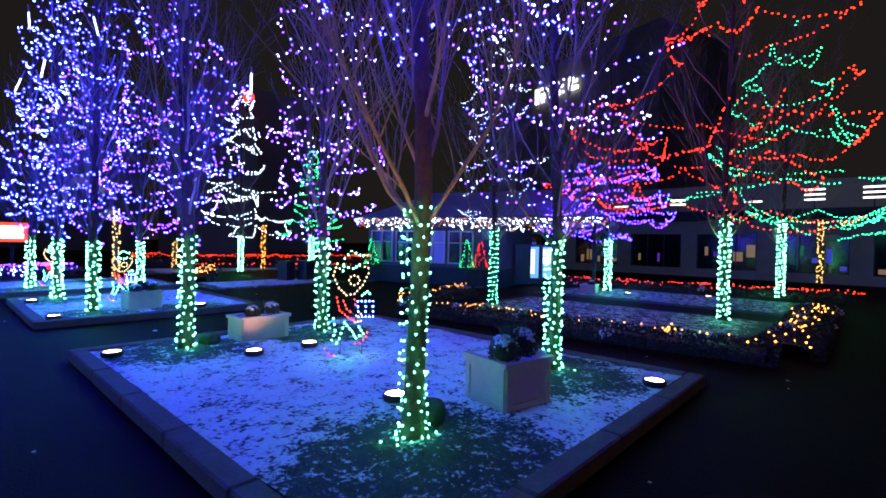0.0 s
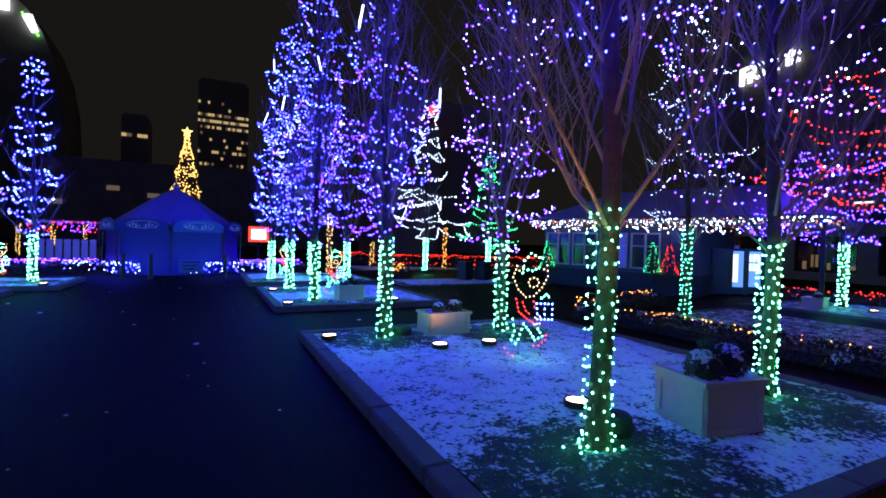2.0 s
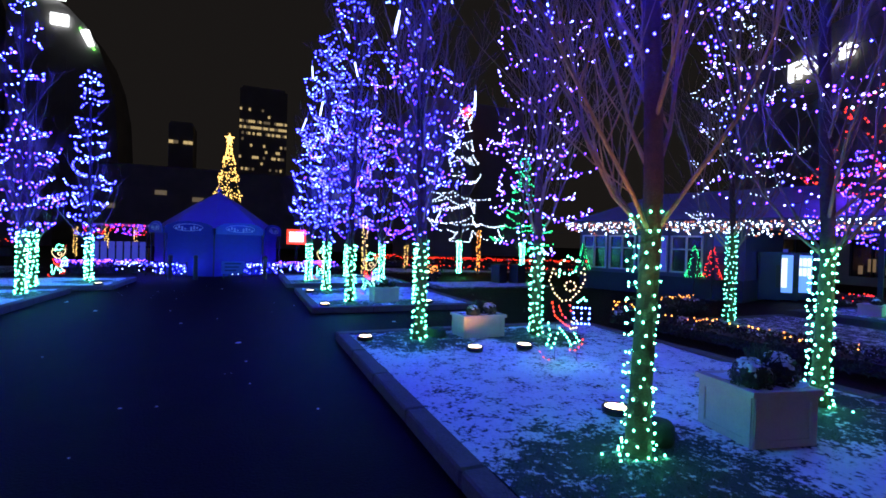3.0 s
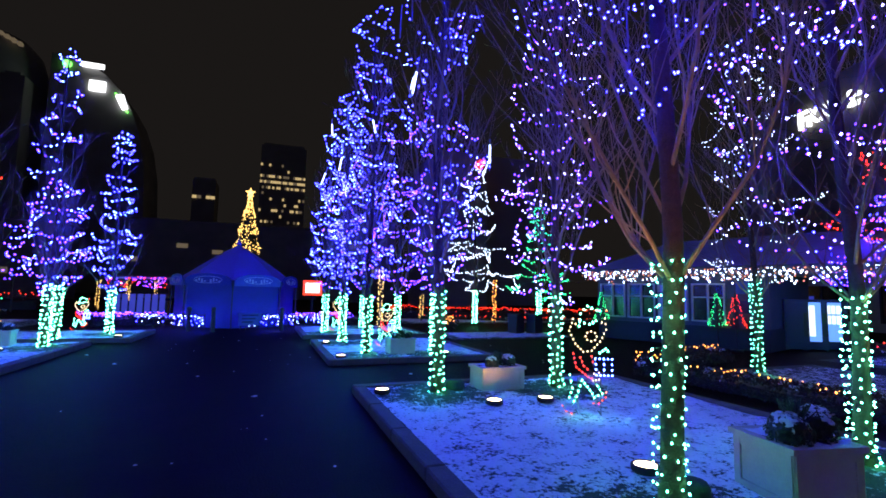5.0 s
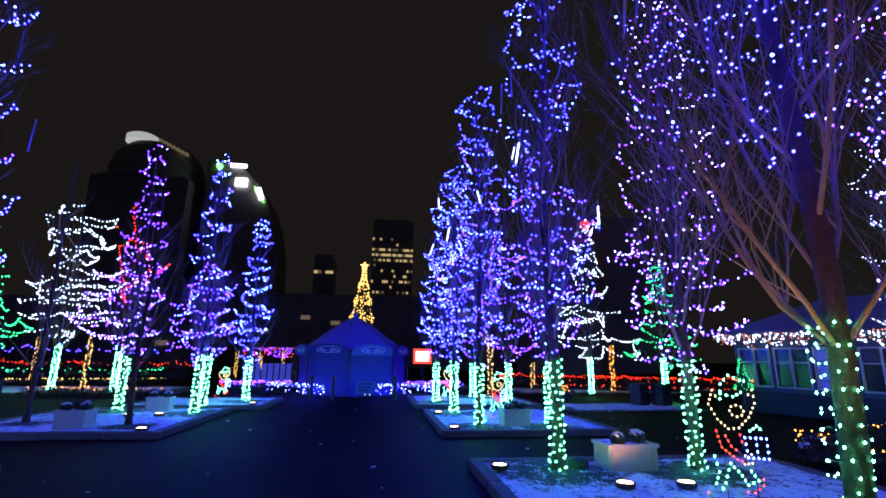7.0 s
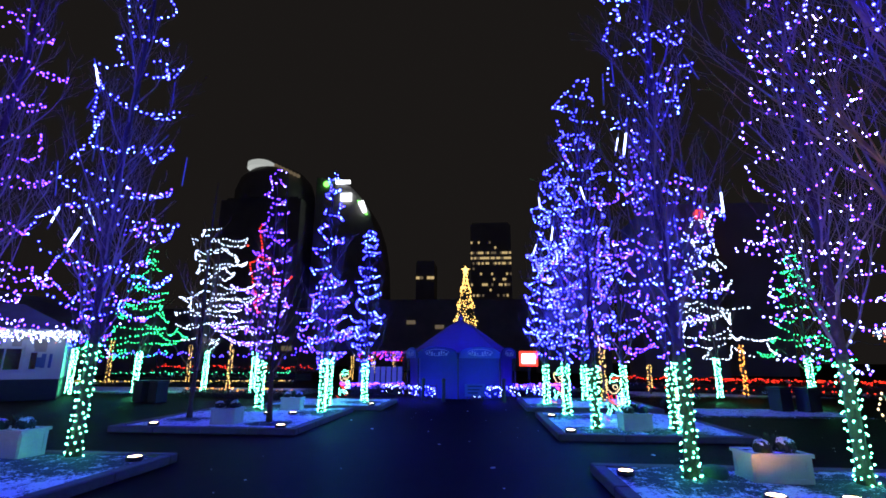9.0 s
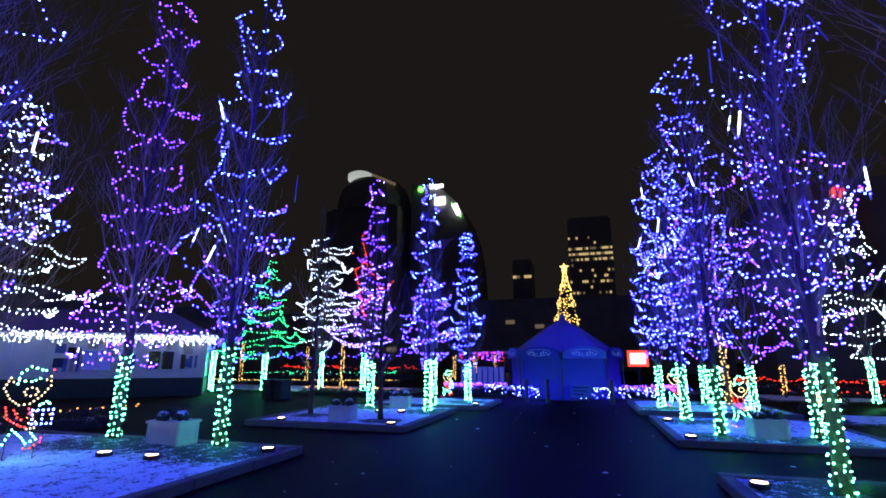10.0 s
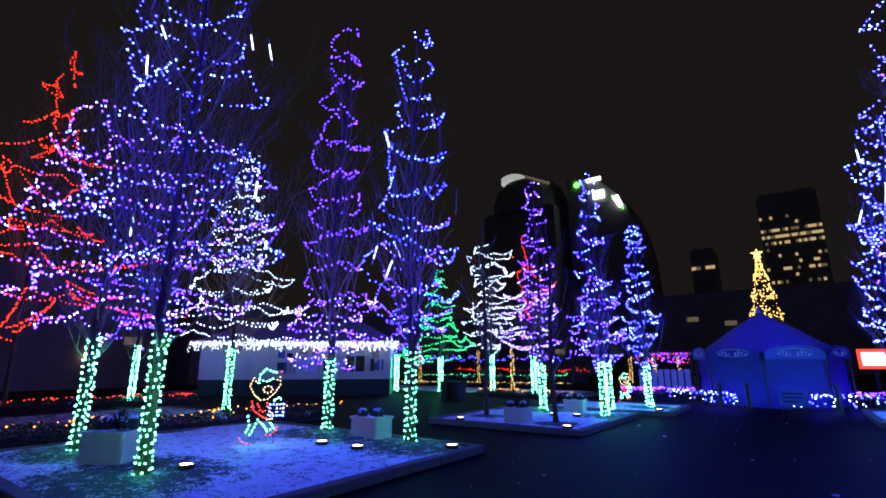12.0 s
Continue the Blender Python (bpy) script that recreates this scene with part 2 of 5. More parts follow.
def bed(name, x0, y0, x1, y1, trunks, label, density=0.07):
    top = thing(name, label, "planting bed", pose(0, 0, 0), kind="structure")
    # lawn
    nx, ny = int((x1 - x0) / density), int((y1 - y0) / density)
    g = Geo()
    melt = []
    a, b, c, d = x0 + KERB_W, y0 + KERB_W, x1 - KERB_W, y1 - KERB_W
    for i in range(nx + 1):
        for j in range(ny + 1):
            x, y = a + (c - a) * i / nx, b + (d - b) * j / ny
            z = BED_Z - 0.02 + 0.035 * noise.noise((x * 1.1, y * 1.1, 3)) + 0.014 * noise.noise((x * 6, y * 6, 9))
            w = 0.0
            for tx, ty, s in trunks:
                q = math.hypot(x - tx, (y - ty) * 1.1) / s
                z += 0.05 * math.exp(-q * q * 5)
                w = max(w, 0.21 * math.exp(-q ** 6 * 0.7))
            g.v.append((x, y, z))
            melt.append(w)
    for i in range(nx):
        for j in range(ny):
            k = i * (ny + 1) + j
            g.f.append((k, k + ny + 1, k + ny + 2, k + 1))
            g.m.append(0)
    lawn = part("lawn", g, SNOW, top, "patchy snow over dark winter grass", smooth=True)
    att = lawn.data.attributes.new("melt", "FLOAT", "POINT")
    att.data.foreach_set("value", melt)
    # kerb stones
    for side in range(4):
        horiz = side % 2 == 0
        length = (x1 - x0) if horiz else (y1 - y0 - 2 * KERB_W)
        n = max(2, round(length / 1.25))
        step = length / n
        g = Geo().box(-step / 2 + 0.006, -KERB_W / 2, 0, step / 2 - 0.006, KERB_W / 2, KERB_H)
        me = g.mesh("kerb_stone", [KERB])
        bm = bmesh.new()
        bm.from_mesh(me)
        bmesh.ops.bevel(bm, geom=bm.edges[:], offset=0.018, segments=1, affect="EDGES")
        bm.to_mesh(me)
        bm.free()
        for i in range(n):
            s = (i + 0.5) * step
            if horiz:
                m = pose(x0 + s, y0 + KERB_W / 2 if side == 0 else y1 - KERB_W / 2, R.uniform(-0.004, 0.004), 0, 0, R.uniform(-0.25, 0.25))
            else:
                m = pose(x0 + KERB_W / 2 if side == 1 else x1 - KERB_W / 2, y0 + KERB_W + s, R.uniform(-0.004, 0.004), 0, 0, 90 + R.uniform(-0.25, 0.25))
            part("kerb_stone", me, None, top, at=m)
    return top


# trunk places, crown height
BEDS = [
    ("bed_near_right", 1.28, 1.52, 6.58, 8.25, [(2.5, 2.4, 1.12), (5.35, 2.85, 1.0), (2.5, 7.32, 0.9), (4.62, 7.1, 0.9)], 0.06),
    ("bed_middle_right", 1.25, 11.25, 5.6, 16.0, [(2.28, 12.0, 0.8), (4.08, 11.95, 0.7), (2.12, 15.0, 0.8)], 0.1),
    ("bed_far_right", 1.1, 17.4, 5.8, 22.0, [(2.0, 18.65, 0.8), (4.8, 18.4, 0.8), (3.9, 21.0, 0.8)], 0.15),
    ("bed_near_left", -13.2, 1.7, -5.75, 8.35, [(-8.7, 3.0, 1.5), (-11.8, 3.3, 1.2), (-7.1, 7.6, 1.25), (-9.9, 7.75, 1.2), (-8.5, 7.6, 0.9)], 0.08),
    ("bed_middle_left", -9.6, 11.4, -4.85, 16.6, [(-8.57, 13.1, 0.6), (-5.98, 12.45, 0.6), (-5.5, 15.15, 0.9), (-7.85, 15.75, 0.8)], 0.1),
    ("bed_far_left", -8.6, 17.2, -4.0, 20.6, [(-5.06, 18.9, 0.8)], 0.15),
]
for nm, x0, y0, x1, y1, tr, den in BEDS:
    bed(nm, x0, y0, x1, y1, tr, "raised lawn bed in concrete kerb under patchy snow", den)

# grass tufts showing through round the nearest trunks
g = Geo()
for tx, ty, s, n in ((2.5, 2.45, 1.1, 3600), (5.33, 2.98, 0.95, 1800), (2.5, 7.32, 0.7, 800), (4.62, 7.1, 0.7, 700), (-8.62, 3.2, 0.9, 700)):
    for _ in range(n):
        a, q = R.uniform(0, 2 * math.pi), s * math.sqrt(R.random())
        x, y = tx + q * math.cos(a), ty + q * math.sin(a) / 1.1
        z = BED_Z - 0.03 + 0.05 * math.exp(-(q / s) ** 2 * 5) + 0.035 * noise.noise((x * 1.1, y * 1.1, 3))
        h, w, b = R.uniform(0.02, 0.055), R.uniform(0.002, 0.004), R.uniform(0, 6.28)
        k = len(g.v)
        lx, ly = R.uniform(-0.03, 0.03), R.uniform(-0.03, 0.03)
        g.v += [(x - w * math.cos(b), y - w * math.sin(b), z), (x + w * math.cos(b), y + w * math.sin(b), z), (x + lx, y + ly, z + h)]
        g.f.append((k, k + 1, k + 2))
        g.m.append(0)
tagged(part("grass", g, GRASS), "dark winter grass tufts showing through thin snow", "grass", kind="stuff")

# ---- trees ----


def grow(seed, height, limbs, first, spread, detail=2, twigs=8, thick=0.0185, bends=(0.24, 0.3, 0.34), rise=(38, 57)):
    """Two meshes of a bare upright tree: the trunk, and its limbs and twigs."""
    r = random.Random(seed)
    t = Geo()
    n = 22
    pts, rad = [], []
    for i in range(n + 1):
        z = height * i / n
        pts.append((0.05 * math.sin(z * 0.9 + seed) * min(1, z / 2), 0.05 * math.cos(z * 0.8 + seed * 2) * min(1, z / 2), z))
        rad.append((0.074 * (1 - i / n) ** 0.7 + 0.007) * (1.3 if i == 0 else 1))
    t.tube(pts, rad, 12)
    c = Geo()

    def run(p, d, length, r0, depth):
        seg = 8 if depth == 0 else 5
        q, line, rr = Vector(p), [Vector(p)], [r0]
        d = Vector(d)
        bend = bends[depth]
        for i in range(seg):
            d = (d + Vector((r.uniform(-bend, bend), r.uniform(-bend, bend), 0.12 if depth < 2 else 0.04))).normalized()
            q = q + d * length / seg
            line.append(q.copy())
            rr.append(max(0.002, r0 * (1 - (i + 1) / seg) ** 0.7))
        c.tube(line, rr, 6 if depth == 0 else (4 if depth == 1 else 3), cap=False)
        if depth < detail:
            for _ in range((twigs, 4, 0)[depth]):
                i = r.randint(1, seg - 1)
                away = Vector((r.uniform(-1, 1), r.uniform(-1, 1), r.uniform(0.1, 0.9))).normalized()
                dd = ((line[i + 1] - line[i]).normalized() * 0.9 + away * 0.9).normalized()
                run(line[i], dd, length * r.uniform(0.28, 0.58), rr[i] * r.uniform(0.34, 0.5), depth + 1)

    for k in range(limbs):
        z = first + (height * 0.82 - first) * (k / limbs) ** 1.7
        i = min(n, int(z / height * n))
        a = k * 2.4 + r.uniform(-0.4, 0.4)
        e = radians(r.uniform(*rise))
        d = Vector((math.cos(a) * math.cos(e), math.sin(a) * math.cos(e), math.sin(e)))
        L = spread * (1.35 - 0.95 * (z - first) / (height - first)) * r.uniform(0.85, 1.2)
        run(Vector(pts[i]), d, L, min(thick, rad[i] * r.uniform(0.7, 1.0) * thick / 0.04), 0)
    return t.mesh("trunk", [BARK], True), c.mesh("crown", [TWIG], True)


TEMPLATES = {
    "near": grow(3, 9.0, 18, 1.72, 2.5, 2, 16, 0.0175, (0.19, 0.22, 0.28), (36, 60)),
    "upright": grow(11, 9.0, 22, 1.9, 1.6, 2, 8, 0.018, (0.16, 0.22, 0.28), (55, 70)),
    "broad": grow(23, 9.0, 22, 1.8, 2.6),
    "far": grow(31, 9.0, 14, 1.8, 1.9, 1),
}


def tree(x, y, height, kind, turn, z=BED_Z - 0.03, label=""):
    tr = thing("tree", label or "bare upright street tree with grey bark standing in snow", "tree", pose(x, y, z, 0, 0, turn), "street trees")
    tm, cm = TEMPLATES[kind]
    s = height / 9.0
    w = min(1.25, max(0.85, s))
    for nm, me in (("trunk", tm), ("crown", cm)):
        part(nm, me, None, tr, at=Matrix.Diagonal((w, w, s, 1)))
    return tr


def garland(cx, cy, z0, z1, prof, turns, mats, weights, seed, spacing=0.13, size=0.016, label="", wob=0.42, breaks=0.0, sag=0.12, hooks=5.2, calm=0.0):
    """A light string draped in loose rings round a crown: wire and bulbs."""
    r = random.Random(seed)
    # the string is hooked over twigs here and there and hangs between them
    anchors = []
    n = max(5, int(turns * hooks))
    a = r.uniform(0, 6.28)
    pitch = (z1 - z0) / turns
    for i in range(n + 1):
        u = i / n
        q = prof(u) * (1.0 + wob * r.uniform(-0.95, 0.55))
        z = z0 + (z1 - z0) * u + pitch * r.uniform(-0.5, 0.5) * (0.6 + wob) * (1 - calm)
        anchors.append(Vector((cx + q * math.cos(a), cy + q * math.sin(a), max(z, z0 - 0.2))))
        a += 2 * math.pi * turns / n * (1 + 0.55 * (1 - calm) * r.uniform(-1, 1))
        if r.random() < 0.09 * (1 - calm):
            a -= r.uniform(1.0, 2.4)
    pts = []
    for p, q in zip(anchors, anchors[1:]):
        droop = sag * r.uniform(0.3, 1.8) * min(1.6, (q - p).length)
        for j in range(6):
            k = j / 6
            pts.append(p.lerp(q, k) - Vector((0, 0, droop * 4 * k * (1 - k))))
    pts.append(anchors[-1])
    n = len(pts) - 1
    th = thing("light_string", label, "light string", pose(cx, cy, 0), "tree light strings")
    inv = Vector((cx, cy, 0))
    g, w = Geo(), Geo()
    left = 0.0
    for i in range(n):
        a, b = pts[i], pts[i + 1]
        L = (b - a).length
        if L < 1e-6:
            continue
        s = left
        while s < L:
            p = a.lerp(b, s / L) + Vector((r.uniform(-1, 1), r.uniform(-1, 1), r.uniform(-1, 1))) * 0.03 - inv
            if noise.noise((p.x * 0.8 + seed * 3, p.y * 0.8, p.z * 0.8)) > breaks - 1:
                g.bead(p, size * r.uniform(0.85, 1.15), r.choices(range(len(mats)), weights)[0])
            s += spacing * r.uniform(0.75, 1.3)
        left = s - L
    w.tube([p - inv for p in pts], [0.0025] * len(pts), 3)
    part("wire", w, WIRE, th)
    part("bulb_chain", g, mats, th)["kind"] = "stuff"
    return th


def trunk_wrap(x, y, z0, z1, rad, pitch, spacing, size, seed, mats=(MINT, WARM_MINT), weights=(2, 1), loose=0, label="mint green light string wound round a tree trunk"):
    r = random.Random(seed)
    th = thing("light_string", label, "light string", pose(x, y, 0), "trunk light wraps")
    n = int((z1 - z0) / pitch * 14)
    pts = []
    for i in range(n + 1):
        u = i / n
        a = u * (z1 - z0) / pitch * 2 * math.pi + seed
        q = rad * (1.25 - 0.25 * min(1, u * 6)) + 0.012
        pts.append(Vector((q * math.cos(a), q * math.sin(a), z0 + (z1 - z0) * u)))
    g = Geo()
    left = 0.0
    for i in range(n):
        a, b = pts[i], pts[i + 1]
        L = (b - a).length
        s = left
        while s < L:
            p = a.lerp(b, s / L)
            o = Vector((p.x, p.y, 0)).normalized() * r.uniform(0.012, 0.036)
            g.bead(p + o + Vector((0, 0, r.uniform(-0.03, 0.03))), size * r.uniform(0.85, 1.15), r.choices(range(len(mats)), weights)[0])
            s += spacing * r.uniform(0.7, 1.35)
        left = s - L
    for i in range(loose):
        a = 2.4 * i + seed
        q = r.uniform(0.13, 0.3)
        g.bead(Vector((q * math.cos(a), q * math.sin(a), z0 + 0.02)), size, 0)
    part("wire", Geo().tube(pts, [0.003] * len(pts), 3), WIRE, th)
    part("bulb_chain", g, list(mats), th)["kind"] = "stuff"


def cone(r0, r1, flare=0.12):
    """Crown outline: opens from the trunk, widest low down, narrowing upwards."""
    return lambda u: 0.2 + (r0 - 0.2) * min(1, u / flare) if u < flare else r0 + (r1 - r0) * ((u - flare) / (1 - flare)) ** 0.85


def column(r0, flare=0.15):
    return lambda u: (0.25 + (r0 - 0.25) * min(1, u / flare)) * (1 if u < 0.72 else 1 - 0.8 * ((u - 0.72) / 0.28) ** 1.3)


# x, y, height, template, wrap top
def lit_tree(x, y, h, kind, seed, strings, wrap=1.95, size=None, z=BED_Z - 0.03, wrapped=True, turn=None, calm=0.0, hooks=5.2):
    tree(x, y, h, kind, seed * 47 % 360 if turn is None else turn, z)
    d = math.hypot(x, y)
    sz = size or (0.0084 + 0.00084 * d)
    if wrapped:
        if d < 7.5:
            trunk_wrap(x, y, z + 0.03, wrap, 0.08, 0.1 if d < 4 else 0.085, 0.075, sz * 0.85, seed, loose=9)
        else:
            trunk_wrap(x, y, z + 0.03, wrap, 0.08, 0.12, 0.078 + 0.001 * d, sz * 0.9, seed)
    for i, (z0, z1, prof, turns, mats, weights, lab) in enumerate(strings):
        garland(x, y, z0, z1, prof, turns, mats, weights, seed * 13 + i, 0.105 + 0.002 * d, sz, lab, wob=0.8 if mats[0] is RED else (0.6 if mats[0] in (COOL, MINT) else 0.4), breaks=0.8 - 0.45 * min(1, calm * 1.8), calm=calm, hooks=hooks)


BLU = "blue light string draped in loose rings round a bare tree"
PUR = "violet light string draped in loose rings round a bare tree"
WHI = "cool white light string draped over tree branches"
LIL = "lilac white light string draped over tree branches"
RDS = "red light string draped along tree branches"
GRN = "green light string draped in wide rings round a tree"

# near right bed
lit_tree(2.66, 2.74, 9.4, "near", 1, [
    (3.2, 9.0, cone(1.4, 0.7, 0.1), 17, [BLUE, SKY], (6, 1), BLU),
    (4.2, 9.2, cone(0.8, 0.4, 0.1), 9, [BLUE], (1,), BLU),
    (3.4, 8.6, cone(0.5, 0.25, 0.1), 12, [BLUE], (1,), BLU)], wrap=2.05, turn=160)
for x, y, z0, z1, q in ((2.66, 2.74, 3.6, 8.4, 0.08), (-8.62, 3.2, 4.0, 8.8, 0.08), (2.5, 7.32, 3.4, 8.6, 0.08)):
    trunk_wrap(x, y, z0, z1, q, 0.62, 0.2, 0.0105, 31 + x, [BLUE], [1], label="blue light string wound up the stem of a bare tree")
lit_tree(5.33, 2.98, 8.6, "broad", 2, [
    (2.2, 5.4, cone(1.1, 1.4, 0.15), 6, [LILAC, VIOLET, BLUE], (3, 3, 2), LIL),
    (3.2, 8.4, cone(1.5, 0.5, 0.1), 8, [LILAC, VIOLET, COOL], (3, 3, 2), LIL)], wrap=1.85)
lit_tree(2.5, 7.32, 10.2, "upright", 3, [
    (2.1, 10.2, cone(0.9, 0.5, 0.12), 19, [BLUE, SKY], (5, 2), BLU),
    (2.0, 6.4, column(0.8), 7, [VIOLET, BLUE, LILAC], (3, 3, 1), PUR)], wrap=1.8)
lit_tree(4.62, 7.1, 9.4, "upright", 4, [
    (1.75, 9.0, cone(1.1, 0.4, 0.12), 11, [VIOLET, LILAC], (3, 3), PUR),
    (1.6, 4.0, cone(0.8, 0.6, 0.1), 6, [LILAC, COOL, VIOLET], (3, 1, 3), LIL)], calm=0.4, hooks=6.5, wrap=1.8)
# middle and far right beds
lit_tree(2.28, 12.0, 9.2, "upright", 5, [
    (1.9, 9.4, cone(0.95, 0.6), 18, [BLUE, SKY], (5, 1), BLU),
    (1.8, 7.6, cone(1.0, 0.6), 7, [VIOLET, BLUE], (1, 2), PUR)], wrap=1.65)
lit_tree(2.12, 15.0, 7.8, "upright", 6, [
    (1.8, 8.0, cone(0.9, 0.5), 16, [SKY, BLUE], (1, 3), BLU),
    (1.8, 6.0, cone(0.95, 0.6), 5, [BLUE, SKY, VIOLET], (2, 1, 4), PUR)], wrap=1.65)
lit_tree(2.0, 18.65, 7.9, "far", 7, [(1.8, 7.8, cone(0.8, 0.45), 13, [SKY, BLUE], (1, 2), BLU)], wrap=1.6)
lit_tree(3.9, 21.0, 9.4, "far", 8, [(1.8, 9.4, cone(1.2, 0.5), 9, [BLUE, VIOLET], (4, 2), BLU)], wrap=1.6)
lit_tree(4.8, 18.4, 8.8, "far", 9, [(1.7, 8.4, cone(1.5, 0.5), 10, [VIOLET, LILAC], (5, 1), PUR)], wrap=1.6)
# trees on the lawns beyond, right
lit_tree(10.25, 7.55, 8.6, "broad", 10, [(2.2, 7.6, cone(1.9, 0.7, 0.1), 8, [COOL, LILAC], (5, 1), WHI)], wrap=2.1, size=0.0125)
lit_tree(12.2, 2.5, 9.6, "broad", 11, [(3.0, 9.2, cone(3.0, 0.9, 0.1), 5, [RED], (1,), RDS), (2.4, 4.2, cone(2.2, 2.6), 2, [RED], (1,), RDS)], calm=0.25, hooks=8, wrap=2.4)
lit_tree(16.6, 7.1, 8.6, "broad", 12, [(2.0, 4.8, cone(2.5, 1.5, 0.15), 8, [VIOLET, BLUE], (3, 1), PUR), (3.4, 6.4, cone(2.4, 1.2), 2, [RED], (1,), RDS)], calm=0.25, hooks=8, wrap=2.0)
lit_tree(19.4, 2.3, 9.2, "broad", 13, [(2.6, 9.0, cone(3.6, 0.5, 0.1), 6, [SEA], (1,), GRN), (2.5, 3.4, cone(4.2, 4.4, 0.1), 1.2, [SEA], (1,), GRN)], calm=0.1, hooks=8, wrap=2.75)
lit_tree(10.3, 23.0, 9.0, "far", 14, [(2.0, 5.6, cone(2.2, 1.3, 0.1), 5.5, [COOL], (1,), WHI), (5.6, 8.9, cone(1.0, 0.3, 0.2), 5, [COOL], (1,), WHI)], hooks=7, wrap=1.9)
lit_tree(13.0, 21.0, 6.6, "far", 15, [(1.3, 6.4, cone(1.6, 0.2, 0.1), 13, [GREEN], (1,), GRN)], wrap=1.9)
lit_tree(4.08, 11.95, 8.4, "upright", 30, [(1.8, 7.6, cone(0.9, 0.4), 8, [VIOLET, BLUE], (3, 2), PUR)], wrap=1.65)
# near left bed
lit_tree(-8.62, 3.2, 10.0, "near", 16, [
    (3.0, 9.6, cone(1.75, 0.8, 0.1), 8, [BLUE, SKY], (5, 2), BLU),
    (2.3, 5.6, cone(1.9, 1.6, 0.12), 5, [LILAC, BLUE, VIOLET], (1, 3, 3), LIL)], calm=0.45, hooks=8, wrap=2.2)
lit_tree(-11.8, 3.3, 9.0, "broad", 17, [
    (2.3, 7.4, cone(2.4, 1.2, 0.12), 6, [LILAC, VIOLET], (2, 4), LIL)], calm=0.45, hooks=8, wrap=2.3)
lit_tree(-7.2, 7.75, 10.2, "upright", 18, [
    (2.2, 10.2, cone(1.1, 0.42, 0.15), 11, [BLUE, SKY], (5, 2), BLU),
    (1.9, 4.8, cone(0.95, 0.8), 5, [VIOLET, LILAC, BLUE], (4, 1, 2), PUR)], calm=0.3, hooks=6, wrap=2.0)
lit_tree(-9.9, 7.82, 11.4, "upright", 19, [
    (1.8, 11.4, cone(1.15, 0.4, 0.12), 11, [VIOLET], (1,), PUR),
    (1.6, 3.6, cone(1.1, 1.0), 5, [LILAC, VIOLET], (2, 2), LIL)], calm=0.6, hooks=7, wrap=1.85)
# beyond, left
lit_tree(-17.1, 9.3, 9.6, "broad", 20, [(2.2, 9.8, cone(2.3, 0.3, 0.12), 13, [COOL], (1,), WHI)], calm=0.55, hooks=8, wrap=2.3)
lit_tree(-24.4, 9.0, 9.0, "far", 21, [(2.6, 8.6, cone(3.0, 1.0), 7, [VIOLET, BLUE], (2, 1), PUR)], wrap=2.6)
lit_tree(-27.5, 5.4, 16.5, "broad", 22, [(3.0, 16.5, cone(4.6, 0.3, 0.1), 9, [RED], (1,), RDS)], calm=0.25, hooks=8, wrapped=False)
lit_tree(-5.5, 15.15, 8.2, "upright", 23, [(1.7, 8.2, cone(0.85, 0.28), 14, [BLUE, SKY, VIOLET], (4, 2, 1), BLU), (1.7, 4.6, column(0.8), 6, [VIOLET, BLUE], (2, 1), PUR)], calm=0.2, wrap=1.75)
lit_tree(-5.06, 18.9, 7.2, "far", 24, [(1.5, 7.2, cone(0.75, 0.28), 14, [SKY, BLUE], (1, 3), BLU)], calm=0.2, wrap=1.65)
lit_tree(-7.85, 15.75, 8.7, "far", 25, [(1.8, 8.7, cone(1.0, 0.25), 13, [VIOLET, LILAC], (4, 1), PUR)], calm=0.25, wrap=1.7)
lit_tree(-17.0, 22.0, 7.2, "far", 26, [(1.6, 7.2, cone(2.2, 0.2), 13, [GREEN], (1,), GRN)], wrap=2.1)
lit_tree(-15.1, 24.6, 9.0, "far", 27, [(2.3, 9.0, cone(2.2, 1.0), 11, [COOL], (1,), WHI)], calm=0.2, hooks=7, wrap=2.2)
lit_tree(-11.9, 23.5, 9.5, "far", 28, [(2.2, 6.5, cone(2.0, 1.2), 6, [LILAC, VIOLET], (2, 1), LIL), (4.0, 8.4, cone(1.9, 0.6), 2.5, [RED], (1,), RDS)], wrap=2.1)
lit_tree(-6.0, 17.3, 6.0, "far", 29, [], wrap=1.8)
lit_tree(-20.0, 21.6, 7.0, "far", 31, [(2.3, 5.6, cone(1.3, 0.6), 5, [VIOLET, BLUE], (2, 1), PUR)], wrap=2.2)
tree(-8.57, 13.1, 7.0, "far", 70, label="bare unlit tree in snow-covered bed")
tree(-5.98, 12.45, 7.0, "far", 160, label="bare unlit tree in snow-covered bed")

# ---- hanging light tubes in the blue trees ----


def light_tubes(cx, cy, z0, z1, rad, n, seed):
    r = random.Random(seed)
    for _ in range(n):
        a = r.uniform(0, 6.28)
        q = rad * r.uniform(0.5, 1.0)
        th = thing("light_tube", "thin frosted tube with a white glowing end hung in a tree", "light tube",
                   pose(cx + q * math.cos(a), cy + q * math.sin(a), r.uniform(z0, z1), r.gauss(0, 14), r.gauss(0, 14)), "hanging light tubes")
        part("tube", Geo().tube([(0, 0, 0), (0, 0, -0.6)], [0.011, 0.011], 8), TUBE, th)
        k = r.uniform(0.05, 0.25)
        if r.random() < 0.5:
            continue
        part("lit_section", Geo().tube([(0, 0, -k), (0, 0, -k - 0.34)], [0.0142, 0.0142], 8), TUBE_LIT, th)


